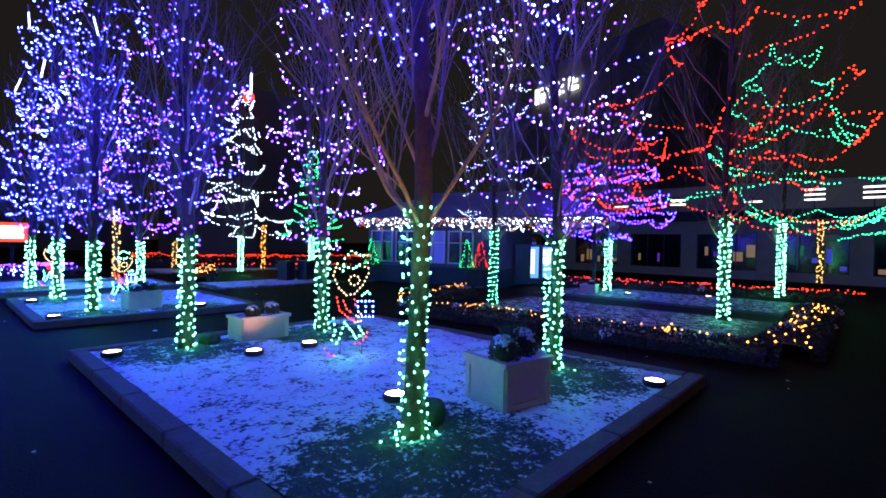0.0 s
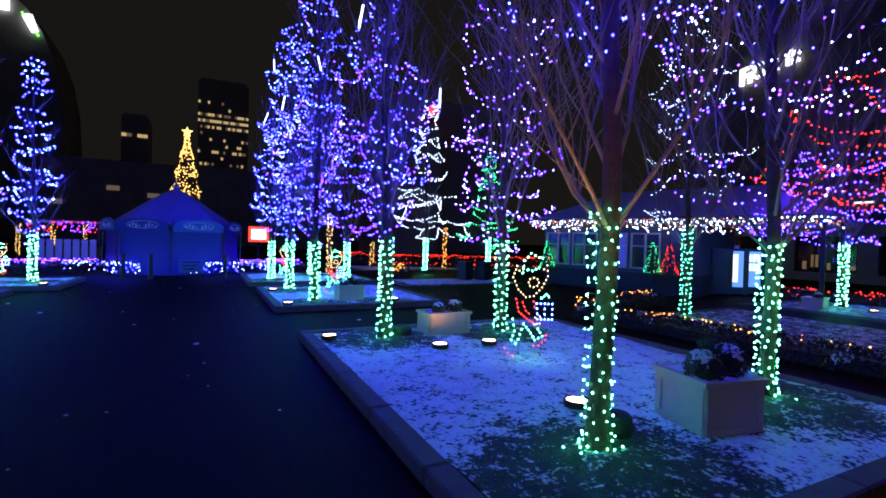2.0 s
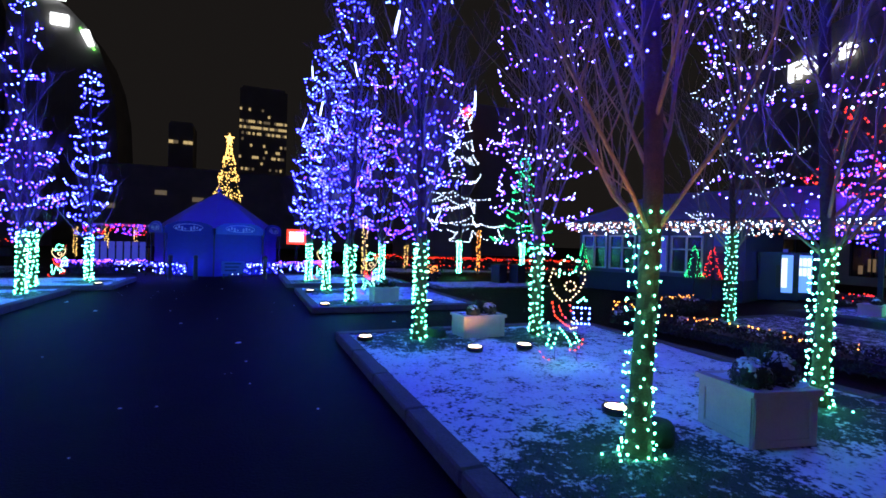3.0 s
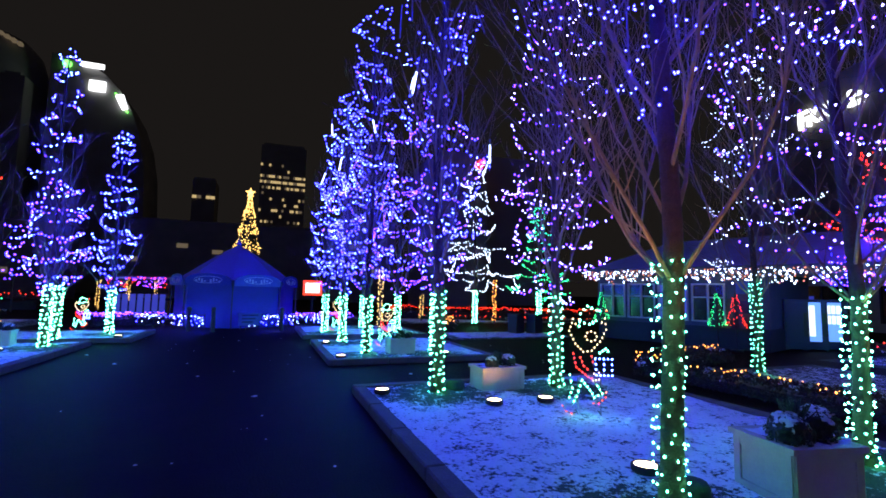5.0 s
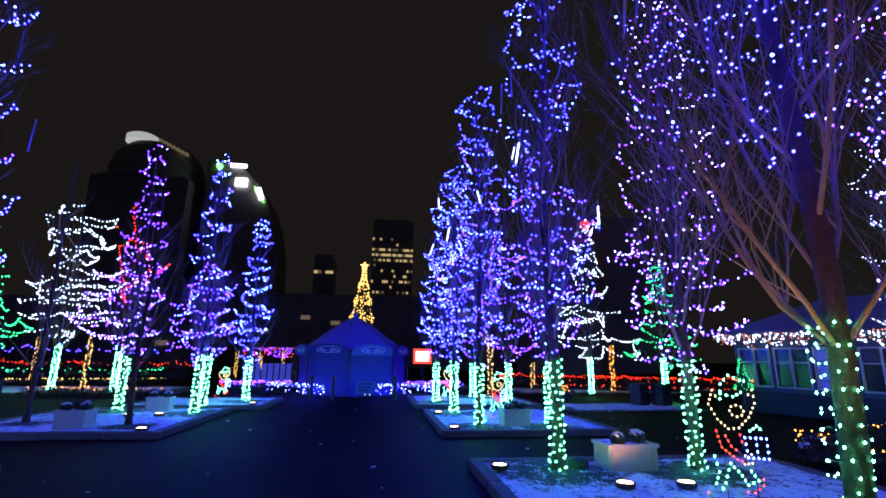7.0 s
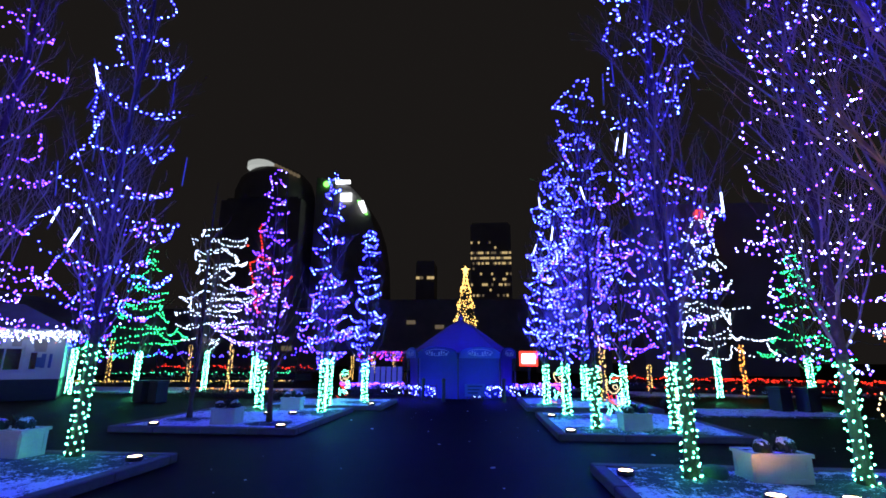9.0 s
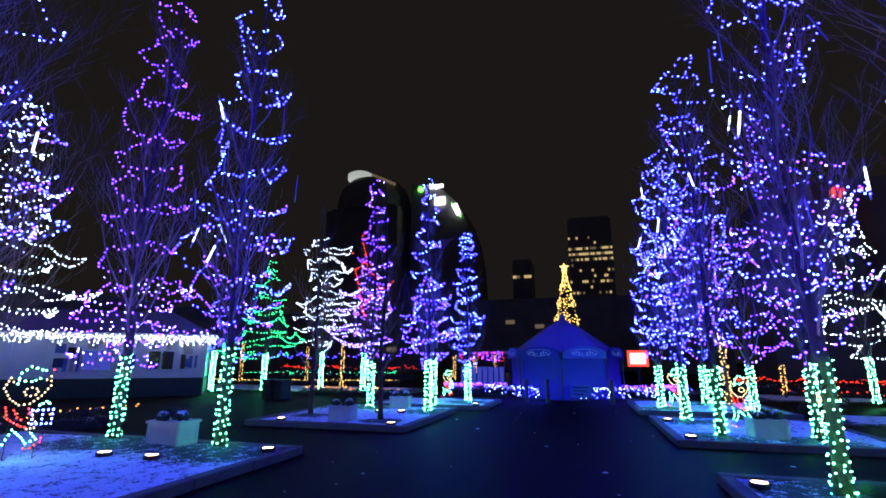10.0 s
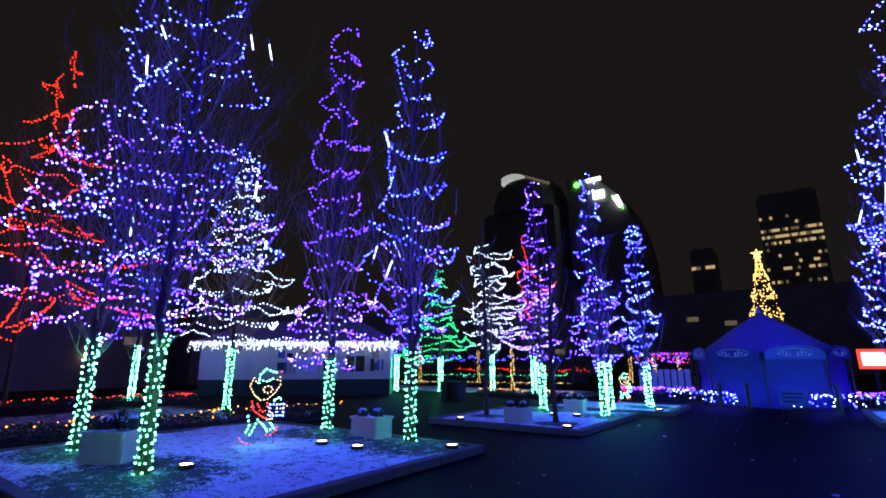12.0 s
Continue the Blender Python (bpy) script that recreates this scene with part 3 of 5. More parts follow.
for cx, cy, z0, z1, rad, n, s in ((2.66, 2.74, 4.2, 8.0, 1.2, 9, 1), (2.5, 7.32, 4.0, 8.0, 0.9, 9, 12), (2.28, 12.0, 4, 8, 1.1, 8, 23), (2.12, 15.0, 4, 7.5, 1.1, 6, 4),
                                  (-8.62, 3.2, 4.5, 8.5, 1.35, 12, 5), (-7.2, 7.75, 3.8, 7.5, 1.1, 10, 6)):
    light_tubes(cx, cy, z0, z1, rad, n, s)

# ---- ground floodlights ----


def floodlight(x, y, z=BED_Z - 0.01, aim=None, power=85, wide=70):
    th = thing("ground_floodlight", "round black ground floodlight with warm white lens on snow", "floodlight", pose(x, y, z), "ground floodlights")
    part("housing", Geo().lathe([(0.0, 0.0), (0.12, 0.0), (0.13, 0.02), (0.13, 0.06), (0.122, 0.07), (0.105, 0.07), (0.102, 0.058), (0.0, 0.058)], 20), BLACK, th, smooth=False)
    part("lens", Geo().lathe([(0.101, 0.064), (0.06, 0.066), (0.001, 0.067)], 20), FLOOD, th, "glowing warm white lens", smooth=True)
    if aim:
        lamp = bpy.data.lights.new("flood_beam", "SPOT")
        lamp.energy, lamp.color, lamp.spot_size, lamp.spot_blend, lamp.shadow_soft_size = power, (1.0, 0.5, 0.2), radians(wide), 0.9, 0.08
        ob = new("flood_beam", lamp)
        ob.parent = th
        ob.matrix_basis = pose(-x, -y, -z) @ look((x, y, z + 0.1), aim)


# fixtures whose beams reach the near trees, with the trunk that each is turned to
FRONT = (1.85, 1.8)
AIMS = {(1.64, 7.5): (2.5, 7.32, 3.0), (3.04, 6.33): (3.4, 7.3, 0.9), (3.88, 6.28): (4.6, 7.1, 3.2), (5.68, 1.84): (5.2, 2.9, 3.2), FRONT: (2.75, 2.85, 3.6), (3.2, 3.56): (2.66, 2.74, 3.0)}
for x, y in ((1.64, 7.5), (3.04, 6.33), (3.88, 6.28), (5.68, 1.84), FRONT, (3.2, 3.56), (1.59, 11.6), (1.6, 14.7), (4.3, 11.7),
             (-5.35, 11.7), (-8.62, 11.7), (-6.88, 14.36), (-6.16, 14.48), (-4.47, 17.63), (-6.1, 7.72), (-7.54, 6.58), (-8.54, 6.54), (-8.5, 3.79)):
    floodlight(x, y, aim=AIMS.get((x, y)), power={FRONT: 130, (3.2, 3.56): 100, (5.68, 1.84): 95, (3.04, 6.33): 60}.get((x, y), 45), wide=52 if (x, y) == FRONT else 70)
for x, y in ((18.3, 4.2), (17.0, 6.5), (-16.5, 6.6)):
    floodlight(x, y, 0.02)

# ---- planter boxes with clipped shrubs ----


def leaf_ball(g, cx, cy, cz, rad, n, seed, slot=0, size=0.03, snow=None):
    r = random.Random(seed)
    for _ in range(n):
        d = Vector((r.gauss(0, 1), r.gauss(0, 1), r.gauss(0, 1))).normalized()
        p = Vector((cx, cy, cz)) + d * rad * r.uniform(0.8, 1.06) * (1 + 0.12 * noise.noise(d * 2.5 + Vector((seed, 0, 0))))
        a = d.cross(Vector((r.gauss(0, 1), r.gauss(0, 1), r.gauss(0, 1)))).normalized() * size * r.uniform(0.6, 1.2)
        b = (d * r.uniform(-0.4, 0.9) + a.cross(d) / size).normalized() * size * r.uniform(0.6, 1.2)
        s = slot
        if snow is not None and d.z > 0.62 + 0.6 * noise.noise(d * 3 + Vector((0, seed, 0))):
            s = snow
        g.quad(p - a, p - b * 0.6, p + a, p + b * 0.9, s)


def planter(x, y, turn, seed, size=0.74, deep=0.52, height=0.49, z=BED_Z - 0.02, shrub=0.12):
    th = thing("planter_box", "cream painted planter box with dark clipped shrubs dusted in snow", "planter", pose(x, y, z, 0, 0, turn), "planter boxes")
    h, v = size / 2, deep / 2
    part("box", Geo().box(-h, -v, 0.0, h, v, height - 0.05), PLANTER, th, bevel=0.006)
    for k in range(4):
        g = Geo()
        w, d = (h, v) if k % 2 == 0 else (v, h)
        g.box(-w + 0.012, -d - 0.012, 0.01, -w + 0.082, -d - 0.0005, height - 0.052)
        g.box(w - 0.082, -d - 0.012, 0.01, w - 0.012, -d - 0.0005, height - 0.052)
        g.box(-w + 0.083, -d - 0.011, 0.01, w - 0.083, -d - 0.0005, 0.07)
        g.box(-w + 0.083, -d - 0.011, height - 0.115, w - 0.083, -d - 0.0005, height - 0.052)
        part("panel_frame", g, PLANTER, th, at=pose(0, 0, 0, 0, 0, 90 * k))
    g = Geo()
    e, q = h + 0.03, v + 0.03
    g.box(-e, -q, height - 0.05, e, -v + 0.05, height)
    g.box(-e, v - 0.05, height - 0.05, e, q, height)
    g.box(-e, -v + 0.051, height - 0.05, -h + 0.05, v - 0.051, height)
    g.box(h - 0.05, -v + 0.051, height - 0.05, e, v - 0.051, height)
    part("rim", g, PLANTER, th, bevel=0.005)
    part("soil", Geo().box(-h + 0.05, -v + 0.05, height - 0.06, h - 0.05, v - 0.05, height - 0.012), SOIL, th)
    g = Geo()
    k = len(g.v)
    M = 14
    for i in range(M + 1):
        for j in range(M + 1):
            u, t = (i / M * 2 - 1) * (h - 0.04), (j / M * 2 - 1) * (v - 0.04)
            g.v.append((u, t, height - 0.014 + 0.035 * noise.noise((u * 5 + seed, t * 5, 1)) + 0.012))
    for i in range(M):
        for j in range(M):
            q = i * (M + 1) + j
            g.f.append((q, q + M + 1, q + M + 2, q + 1))
            g.m.append(0)
    part("snow_crust", g, SNOW_CAP, th, smooth=True)
    for i, (dx, dy) in enumerate(((-0.17, -0.12), (0.19, -0.02))):
        b = Geo()
        leaf_ball(b, dx, dy, height + shrub * 0.4, shrub + 0.02 * i, 800, seed * 9 + i, 0, 0.022, 1)
        b.lathe([(0.001, height - 0.03), (shrub * 0.6, height), (shrub * 0.86, height + shrub * 0.5), (shrub * 0.7, height + shrub), (0.001, height + shrub * 1.3)], 10, (dx, dy), 0)
        part("shrub", b, [LEAF, SNOW_CAP], th, "dark rounded shrub capped with snow")
    b = Geo()
    r = random.Random(seed)
    for _ in range(40):
        a, q = r.uniform(0, 6.28), r.uniform(0, 0.06)
        p = Vector((q * math.cos(a), q * math.sin(a), height))
        d = Vector((r.gauss(0, 0.25), r.gauss(0, 0.25), 1)).normalized()
        b.tube([p, p + d * shrub, p + d * r.uniform(1.6, 2.3) * shrub + Vector((0, 0, -0.02))], [0.006, 0.014, 0.002], 4, cap=False)
    part("grass_plume", b, LEAF, th)


planter(4.06, 2.78, -11, 1, 0.64, 0.6, 0.48, shrub=0.16)
planter(3.65, 7.44, 2, 2, 0.78, 0.5, 0.39)
planter(3.25, 12.3, 3, 3, 0.66, 0.5, 0.4)
planter(-8.4, 7.82, 0, 4, 0.76, 0.52, 0.46)
planter(-10.2, 3.4, 30, 5, 0.76, 0.74, 0.52, shrub=0.17)
planter(-7.05, 12.3, 0, 6, 0.62, 0.5, 0.4)
planter(-6.75, 15.9, 5, 7, 0.62, 0.5, 0.4)
planter(16.2, 7.6, 12, 8, 0.6, 0.5, 0.36, z=0.0)

# low stones by the trunks
for i, (x, y) in enumerate(((3.06, 2.95), (2.86, 7.42), (-9.0, 3.4))):
    g = Geo().lathe([(0.001, 0), (0.15, 0.0), (0.165, 0.06), (0.155, 0.14), (0.13, 0.17), (0.06, 0.175), (0.001, 0.18)], 14)
    for k, v in enumerate(g.v):
        w = 1 + 0.12 * noise.noise((v[0] * 7 + i, v[1] * 7, v[2] * 7))
        g.v[k] = (v[0] * w, v[1] * w, v[2])
    tagged(part("utility_cover", g, STONE, at=pose(x, y, BED_Z - 0.02), smooth=True), "low round dark green utility cover beside a wrapped trunk", "utility cover")

# ---- wire figures outlined in bulbs (one plain mesh each) ----


def light_figure(x, y, turn, scale=1.0, wide=0.66):
    g = Geo()
    mats = [WIRE, WARM, MINT, RED, SKY]

    def line(pts, slot, step=0.075, closed=False):
        pts = [Vector((p[0], 0, p[1])) for p in pts]
        if closed:
            pts.append(pts[0])
        g.tube(pts, [0.008] * len(pts), 5, 0)
        for a, b in zip(pts, pts[1:]):
            n = max(1, round((b - a).length / (step * 0.85)))
            for i in range(n):
                g.bead(a.lerp(b, i / n) + Vector((0, -0.015, 0)), 0.0125 + 0.0005 * math.hypot(x, y), slot)

    ring = lambda cx, cz, rx, rz, a0=0, a1=360, n=14: [(cx + rx * math.cos(radians(a0 + (a1 - a0) * i / n)), cz + rz * math.sin(radians(a0 + (a1 - a0) * i / n))) for i in range(n + 1)]
    line([(-0.27, 1.34), (-0.35, 1.17), (-0.23, 0.99), (-0.07, 0.88), (0.1, 0.9), (0.27, 1.03), (0.39, 1.2), (0.37, 1.36)], 1, 0.085)
    line([(-0.27, 1.34), (-0.17, 1.2)], 1, 0.085)
    line([(0.37, 1.36), (0.24, 1.24)], 1, 0.085)
    line(ring(0.09, 1.1, 0.11, 0.07, 0, 360, 8), 1, 0.08)
    line([(-0.15, 1.24), (-0.12, 1.42), (0.02, 1.53), (0.2, 1.47), (0.33, 1.46)], 2, 0.1)
    line([(-0.14, 1.3), (0.06, 1.27), (0.26, 1.35)], 2, 0.1)
    line([(0.4, 1.47), (0.45, 1.42)], 3)
    line([(-0.27, 0.85), (-0.21, 0.66), (0.02, 0.53), (0.16, 0.5)], 3, 0.08)
    line([(-0.13, 0.8), (-0.06, 0.68), (0.08, 0.6)], 3, 0.08)
    line([(0.1, 0.82), (0.14, 0.66)], 3, 0.08)
    line([(0.12, 0.48), (0.24, 0.5), (0.24, 0.6), (0.14, 0.58)], 1, 0.08, True)
    line([(-0.34, 0.55), (-0.29, 0.37), (-0.39, 0.17)], 2, 0.095)
    line([(-0.1, 0.48), (-0.21, 0.25), (-0.31, 0.12)], 2, 0.095)
    line([(-0.1, 0.48), (0.06, 0.35), (0.14, 0.25), (0.3, 0.31), (0.16, 0.46)], 2, 0.095)
    line([(-0.5, 0.12), (-0.42, 0.04), (-0.31, 0.01), (-0.19, 0.04)], 3, 0.1)
    line([(0.12, 0.17), (0.23, 0.17), (0.37, 0.26), (0.39, 0.4)], 3, 0.1)
    line([(0.17, 0.79), (0.5, 0.79), (0.5, 0.56), (0.19, 0.56)], 4, 0.09, True)
    line([(0.34, 0.79), (0.34, 0.56)], 4, 0.1)
    line([(0.26, 0.87), (0.37, 0.93), (0.47, 0.87)], 2, 0.08)
    for sx in (-0.18, 0.28):
        g.tube([(sx, 0.03, 0.0), (sx, 0.02, 0.55)], [0.009, 0.009], 5, 0)
        g.tube([(sx, 0.03, 0.0), (sx, 0.3, 0.0)], [0.009, 0.009], 5, 0)
    ob = part("light_figure", g, mats, at=pose(x, y, BED_Z - 0.01, 0, 0, turn) @ Matrix.Diagonal((scale * wide, scale, scale * 0.96, 1)))
    tagged(ob, "wire figure with a gift outlined in red, white and green bulbs", "light figure", "wire light figures")


light_figure(3.98, 5.42, -30, 1.0)
light_figure(-9.66, 5.85, 45, 1.02, 0.82)
light_figure(3.25, 14.0, -10, 0.85)
light_figure(-6.4, 20.6, 10, 0.8)
light_figure(2.6, 19.4, -10, 0.9)

# ---- hedges with lights ----


def hedge(x0, y0, x1, y1, width, height, seed, bulb, nb, label, size=0.02):
    L = math.hypot(x1 - x0, y1 - y0)
    a = math.degrees(math.atan2(y1 - y0, x1 - x0))
    th = thing("hedge", label, "hedge", pose(x0, y0, 0, 0, 0, a))
    r = random.Random(seed)
    g = Geo()
    n = int(L * width * 900)
    prof = lambda s, w: height * (0.75 + 0.25 * noise.noise((s * 1.6, w * 2, seed))) * (1 - 0.5 * abs(w) ** 3)
    for _ in range(n):
        s, w = r.uniform(0, L), r.uniform(-1, 1)
        top = prof(s, w)
        z = top * (1 - 0.6 * r.random() ** 2)
        if r.random() < 0.45:
            w = r.choice((-1, 1)) * r.uniform(0.78, 1.0)
            z = r.uniform(0.02, prof(s, w))
        p = Vector((s, w * width / 2, z))
        u = Vector((r.gauss(0, 1), r.gauss(0, 1), r.gauss(0, 1))).normalized() * r.uniform(0.02, 0.04)
        v = u.cross(Vector((r.gauss(0, 1), r.gauss(0, 1), r.gauss(0, 1)))).normalized() * r.uniform(0.015, 0.03)
        snowy = z > 0.72 * top and noise.noise((s * 2.2, w * 1.5, seed + 4)) > 0.42
        g.quad(p - u, p - v, p + u, p + v, 1 if snowy else 0)
    ob = part("foliage", g, [HEDGE_LEAF, SNOW_CAP], th)
    ob["kind"] = "stuff"
    core = Geo()
    m = max(2, int(L / 0.3))
    rows = (-0.62, -0.5, 0, 0.5, 0.62)
    for i in range(m + 1):
        for q in rows:
            core.v.append((0.2 + (L - 0.4) * i / m, q * width / 2, 0.0 if abs(q) > 0.6 else prof(L * i / m, q) * 0.55))
    for i in range(m):
        for j in range(4):
            k = i * 5 + j
            core.f.append((k, k + 5, k + 6, k + 1))
            core.m.append(0)
    part("core", core, HEDGE_LEAF, th)
    b = Geo()
    wire = []
    for i in range(nb):
        s = L * (i + r.random()) / nb
        s += 0.8 * noise.noise((s * 0.9, seed, 1.5))
        w = max(-0.9, min(0.9, r.gauss(0.0, 0.34)))
        p = (s, w * width / 2, prof(s, w) + 0.02)
        wire.append(p)
        b.bead(p, size * r.uniform(0.6, 1.1))
    st = thing("light_string", "string of glowing bulbs laid over a clipped hedge", "light string", pose(x0, y0, 0, 0, 0, a), "hedge light strings")
    part("bulb_chain", b, bulb, st)["kind"] = "stuff"
    part("wire", Geo().tube(wire, [0.003] * len(wire), 3), WIRE, st)


HO = "low winter hedge dusted with snow carrying orange bulbs"
HR = "low winter hedge dusted with snow carrying red bulbs"
hedge(8.75, 1.0, 8.1, 8.6, 1.0, 0.45, 1, ORANGE, 62, HO)
hedge(9.2, 1.0, 15.5, 1.0, 1.0, 0.52, 2, ORANGE, 46, HO)
hedge(8.6, 9.0, 12.0, 10.0, 1.0, 0.5, 9, ORANGE, 30, HO)
hedge(20.6, 0.5, 18.6, 10.0, 1.1, 0.5, 3, HEDGE_RED, 130, HR, 0.03)
hedge(-14.6, 1.5, -13.2, 10.6, 1.2, 0.6, 4, ORANGE, 75, HO, 0.022)
hedge(-26.0, 1.0, -23.5, 11.5, 1.1, 0.5, 5, HEDGE_RED, 100, HR, 0.034)
hedge(7.0, 19.5, 9.4, 24.5, 1.2, 0.5, 6, ORANGE, 60, HO, 0.028)
hedge(-9.6, 22.0, -14.6, 22.4, 1.2, 0.5, 7, ORANGE, 60, HO, 0.03)
hedge(1.4, 24.5, 4.2, 26.0, 1.2, 0.7, 8, VIOLET, 130, "low hedge covered in violet bulbs", 0.035)
hedge(-4.6, 25.6, -7.4, 24.4, 1.2, 0.7, 10, VIOLET, 120, "low hedge covered in violet bulbs", 0.035)
hedge(8.0, 33.0, 30.0, 25.0, 1.2, 0.9, 11, HEDGE_RED, 520, "long hedge covered in red bulbs", 0.035)

# snow lawns beyond the hedges
def snow_patch(x0, y0, x1, y1, seed, thaw=0.13):
    g = Geo()
    n = 24
    melt = []
    for i in range(n + 1):
        for j in range(n + 1):
            x, y = x0 + (x1 - x0) * i / n, y0 + (y1 - y0) * j / n
            e = min(i, n - i, j, n - j)
            g.v.append((x, y, 0.004 if e == 0 else 0.05 + 0.03 * noise.noise((x * 0.7, y * 0.7, seed))))
            melt.append(thaw + (0.2 if e < 2 else 0))
    for i in range(n):
        for j in range(n):
            k = i * (n + 1) + j
            g.f.append((k, k + n + 1, k + n + 2, k + 1))
            g.m.append(0)
    ob = part("lawn", g, SNOW, smooth=True)
    ob.data.attributes.new("melt", "FLOAT", "POINT").data.foreach_set("value", melt)
    tagged(ob, "open lawn under thin patchy snow", "lawn", kind="structure")


snow_patch(9.1, 1.4, 13.5, 8.6, 1)
snow_patch(15.0, 1.2, 18.9, 9.2, 2)
snow_patch(-22.0, 2.0, -15.4, 9.8, 3)
snow_patch(-33.0, 13.0, -30.0, 18.0, 4)
# zero thaw: whiter snow stands in for lamp light this far out
snow_patch(6.5, 16.5, 12.0, 19.0, 5, 0.0)

# ---- kiosks with icicle lights ----


EAVES = {True: "white icicle light string hung along kiosk eaves", False: "amber icicle light string hung along kiosk eaves"}


def kiosk(ax, ay, bx, by, depth, eave, base, seed, lit, cladding, wins, extra=0.0, fittings=()):
    """A booth whose front runs from a to b; the room lies to the left of that line."""
    L = math.hypot(bx - ax, by - ay)
    a = math.degrees(math.atan2(by - ay, bx - ax))
    th = thing("kiosk", ("white" if cladding is WHITE_WALL else "dark") + " board kiosk with dark base and light-edged eaves", "kiosk", pose(ax, ay, 0, 0, 0, a), "kiosks")
    part("base", Geo().box(0, 0, 0, L, depth, base), DARK_BASE, th, "dark green plinth", bevel=0.02)
    n = max(4, round(L / 1.25))
    step = L / n
    g = Geo()
    g.box(0.05, 0.2, base, L - 0.05, depth - 0.05, base + 0.02)
    z0, z1 = (base + 0.35, eave - 0.55) if cladding is WHITE_WALL else (base + 0.14, eave - 0.34)
    for i in range(n):
        x0, x1 = i * step, (i + 1) * step
        if i in wins:
            g.box(x0 + 0.02, 0.05, base, x1 - 0.02, 0.2, z0)
            g.box(x0 + 0.02, 0.05, z1, x1 - 0.02, 0.2, eave)
        else:
            g.box(x0 + 0.02, 0.05, base, x1 - 0.02, 0.2, eave)
    g.box(0.05, 0.2, base + 0.02, 0.2, depth - 0.05, eave)
    g.box(L - 0.2, 0.2, base + 0.02, L - 0.05, depth - 0.05, eave)
    g.box(0.2, depth - 0.2, base + 0.02, L - 0.2, depth - 0.05, eave)
    part("wall", g, cladding, th)
    for i in range(n + 1):
        part("batten", Geo().box(i * step - 0.03, 0.02, base, i * step + 0.03, 0.05, eave), cladding, th)
    for i in sorted(wins):
        x0, x1 = i * step + 0.06, (i + 1) * step - 0.06
        w = part("window", Geo().box(x0, 0.12, z0, x1, 0.14, z1), DARK_GLASS if (i + seed) % 3 else WIN_COOL, th, "dark service window")
        f = Geo()
        for u0, u1, v0, v1 in ((x0, x1, z0, z0 + 0.05), (x0, x1, z1 - 0.05, z1), (x0, x0 + 0.05, z0 + 0.05, z1 - 0.05), (x1 - 0.05, x1, z0 + 0.05, z1 - 0.05), ((x0 + x1) / 2 - 0.025, (x0 + x1) / 2 + 0.025, z0 + 0.05, z1 - 0.05)):
            f.box(u0, 0.03, v0, u1, 0.118, v1)
        if cladding is not WHITE_WALL:
            f.box(x0 + 0.05, 0.06, z0 + 0.62 * (z1 - z0), x1 - 0.05, 0.117, z0 + 0.62 * (z1 - z0) + 0.04)
        part("frame", f, WHITE_WALL, w, "pale window frame")
    for i in range(n):
        if i not in wins:
            for k in range(2 if i == n - 1 or i == 3 else 0):
                z = base + 0.5 + 0.65 * k
                part("notice_board", Geo().box(i * step + 0.3, 0.025, z, i * step + 0.3 + 0.4, 0.049, z + 0.42), (PANEL, GREY_WALL, VEND)[(i + k + seed) % 3], th)
    for u0, u1, v0, v1, m in fittings:
        part("notice_board", Geo().box(u0 * L, 0.02, v0, u1 * L, 0.049, v1), m, th, bevel=0.006)
    o = 0.45
    r = Geo()
    rz = eave + 1.35
    E = L + o + extra
    P = [(-o, -o, eave), (E, -o, eave), (E, depth + o, eave), (-o, depth + o, eave), (depth * 0.4, depth / 2, rz), (E - o - depth * 0.4, depth / 2, rz)]
    r.v += P + [(x, y, z + 0.16) for x, y, z in P]
    r.f += [(0, 3, 2, 1), (6, 7, 11, 10), (7, 8, 11), (8, 9, 10, 11), (9, 6, 10), (0, 1, 7, 6), (1, 2, 8, 7), (2, 3, 9, 8), (3, 0, 6, 9)]
    r.m += [0] * 9
    part("roof", r, ROOF, th)
    if extra:
        for y in (0.1, depth - 0.1):
            part("post", Geo().box(L + extra - 0.08, y - 0.06, 0, L + extra + 0.04, y + 0.06, eave), BLACK, th)
    part("fascia", Geo().box(-o, -o - 0.03, eave - 0.02, E, -o - 0.002, eave + 0.24), cladding, th)
    st = thing("light_string", EAVES[lit > 0.3], "light string", pose(ax, ay, 0, 0, 0, a), "icicle light strings")
    rr = random.Random(seed)
    b, w = Geo(), Geo()
    for y, xs in ((-o - 0.05, (0 - o, E)),):
        w.tube([(xs[0], y, eave + 0.12), (xs[1], y, eave + 0.12)], [0.004, 0.004], 4)
        x = xs[0]
        while x < xs[1]:
            drop = rr.uniform(0.08, 0.5)
            w.tube([(x, y, eave + 0.12), (x, y, eave + 0.12 - drop)], [0.002, 0.002], 3)
            k = 0.0
            while k < drop:
                b.bead((x + rr.uniform(-0.06, 0.06), y - rr.uniform(0, 0.05), eave + 0.12 - k + rr.uniform(-0.04, 0.04)), rr.uniform(0.02, 0.034), 0 if rr.random() < lit else 1)
                k += 0.09
            x += 0.1
    part("wire", w, WIRE, st)
    part("bulb_chain", b, [COOL, AMBER], st)["kind"] = "stuff"


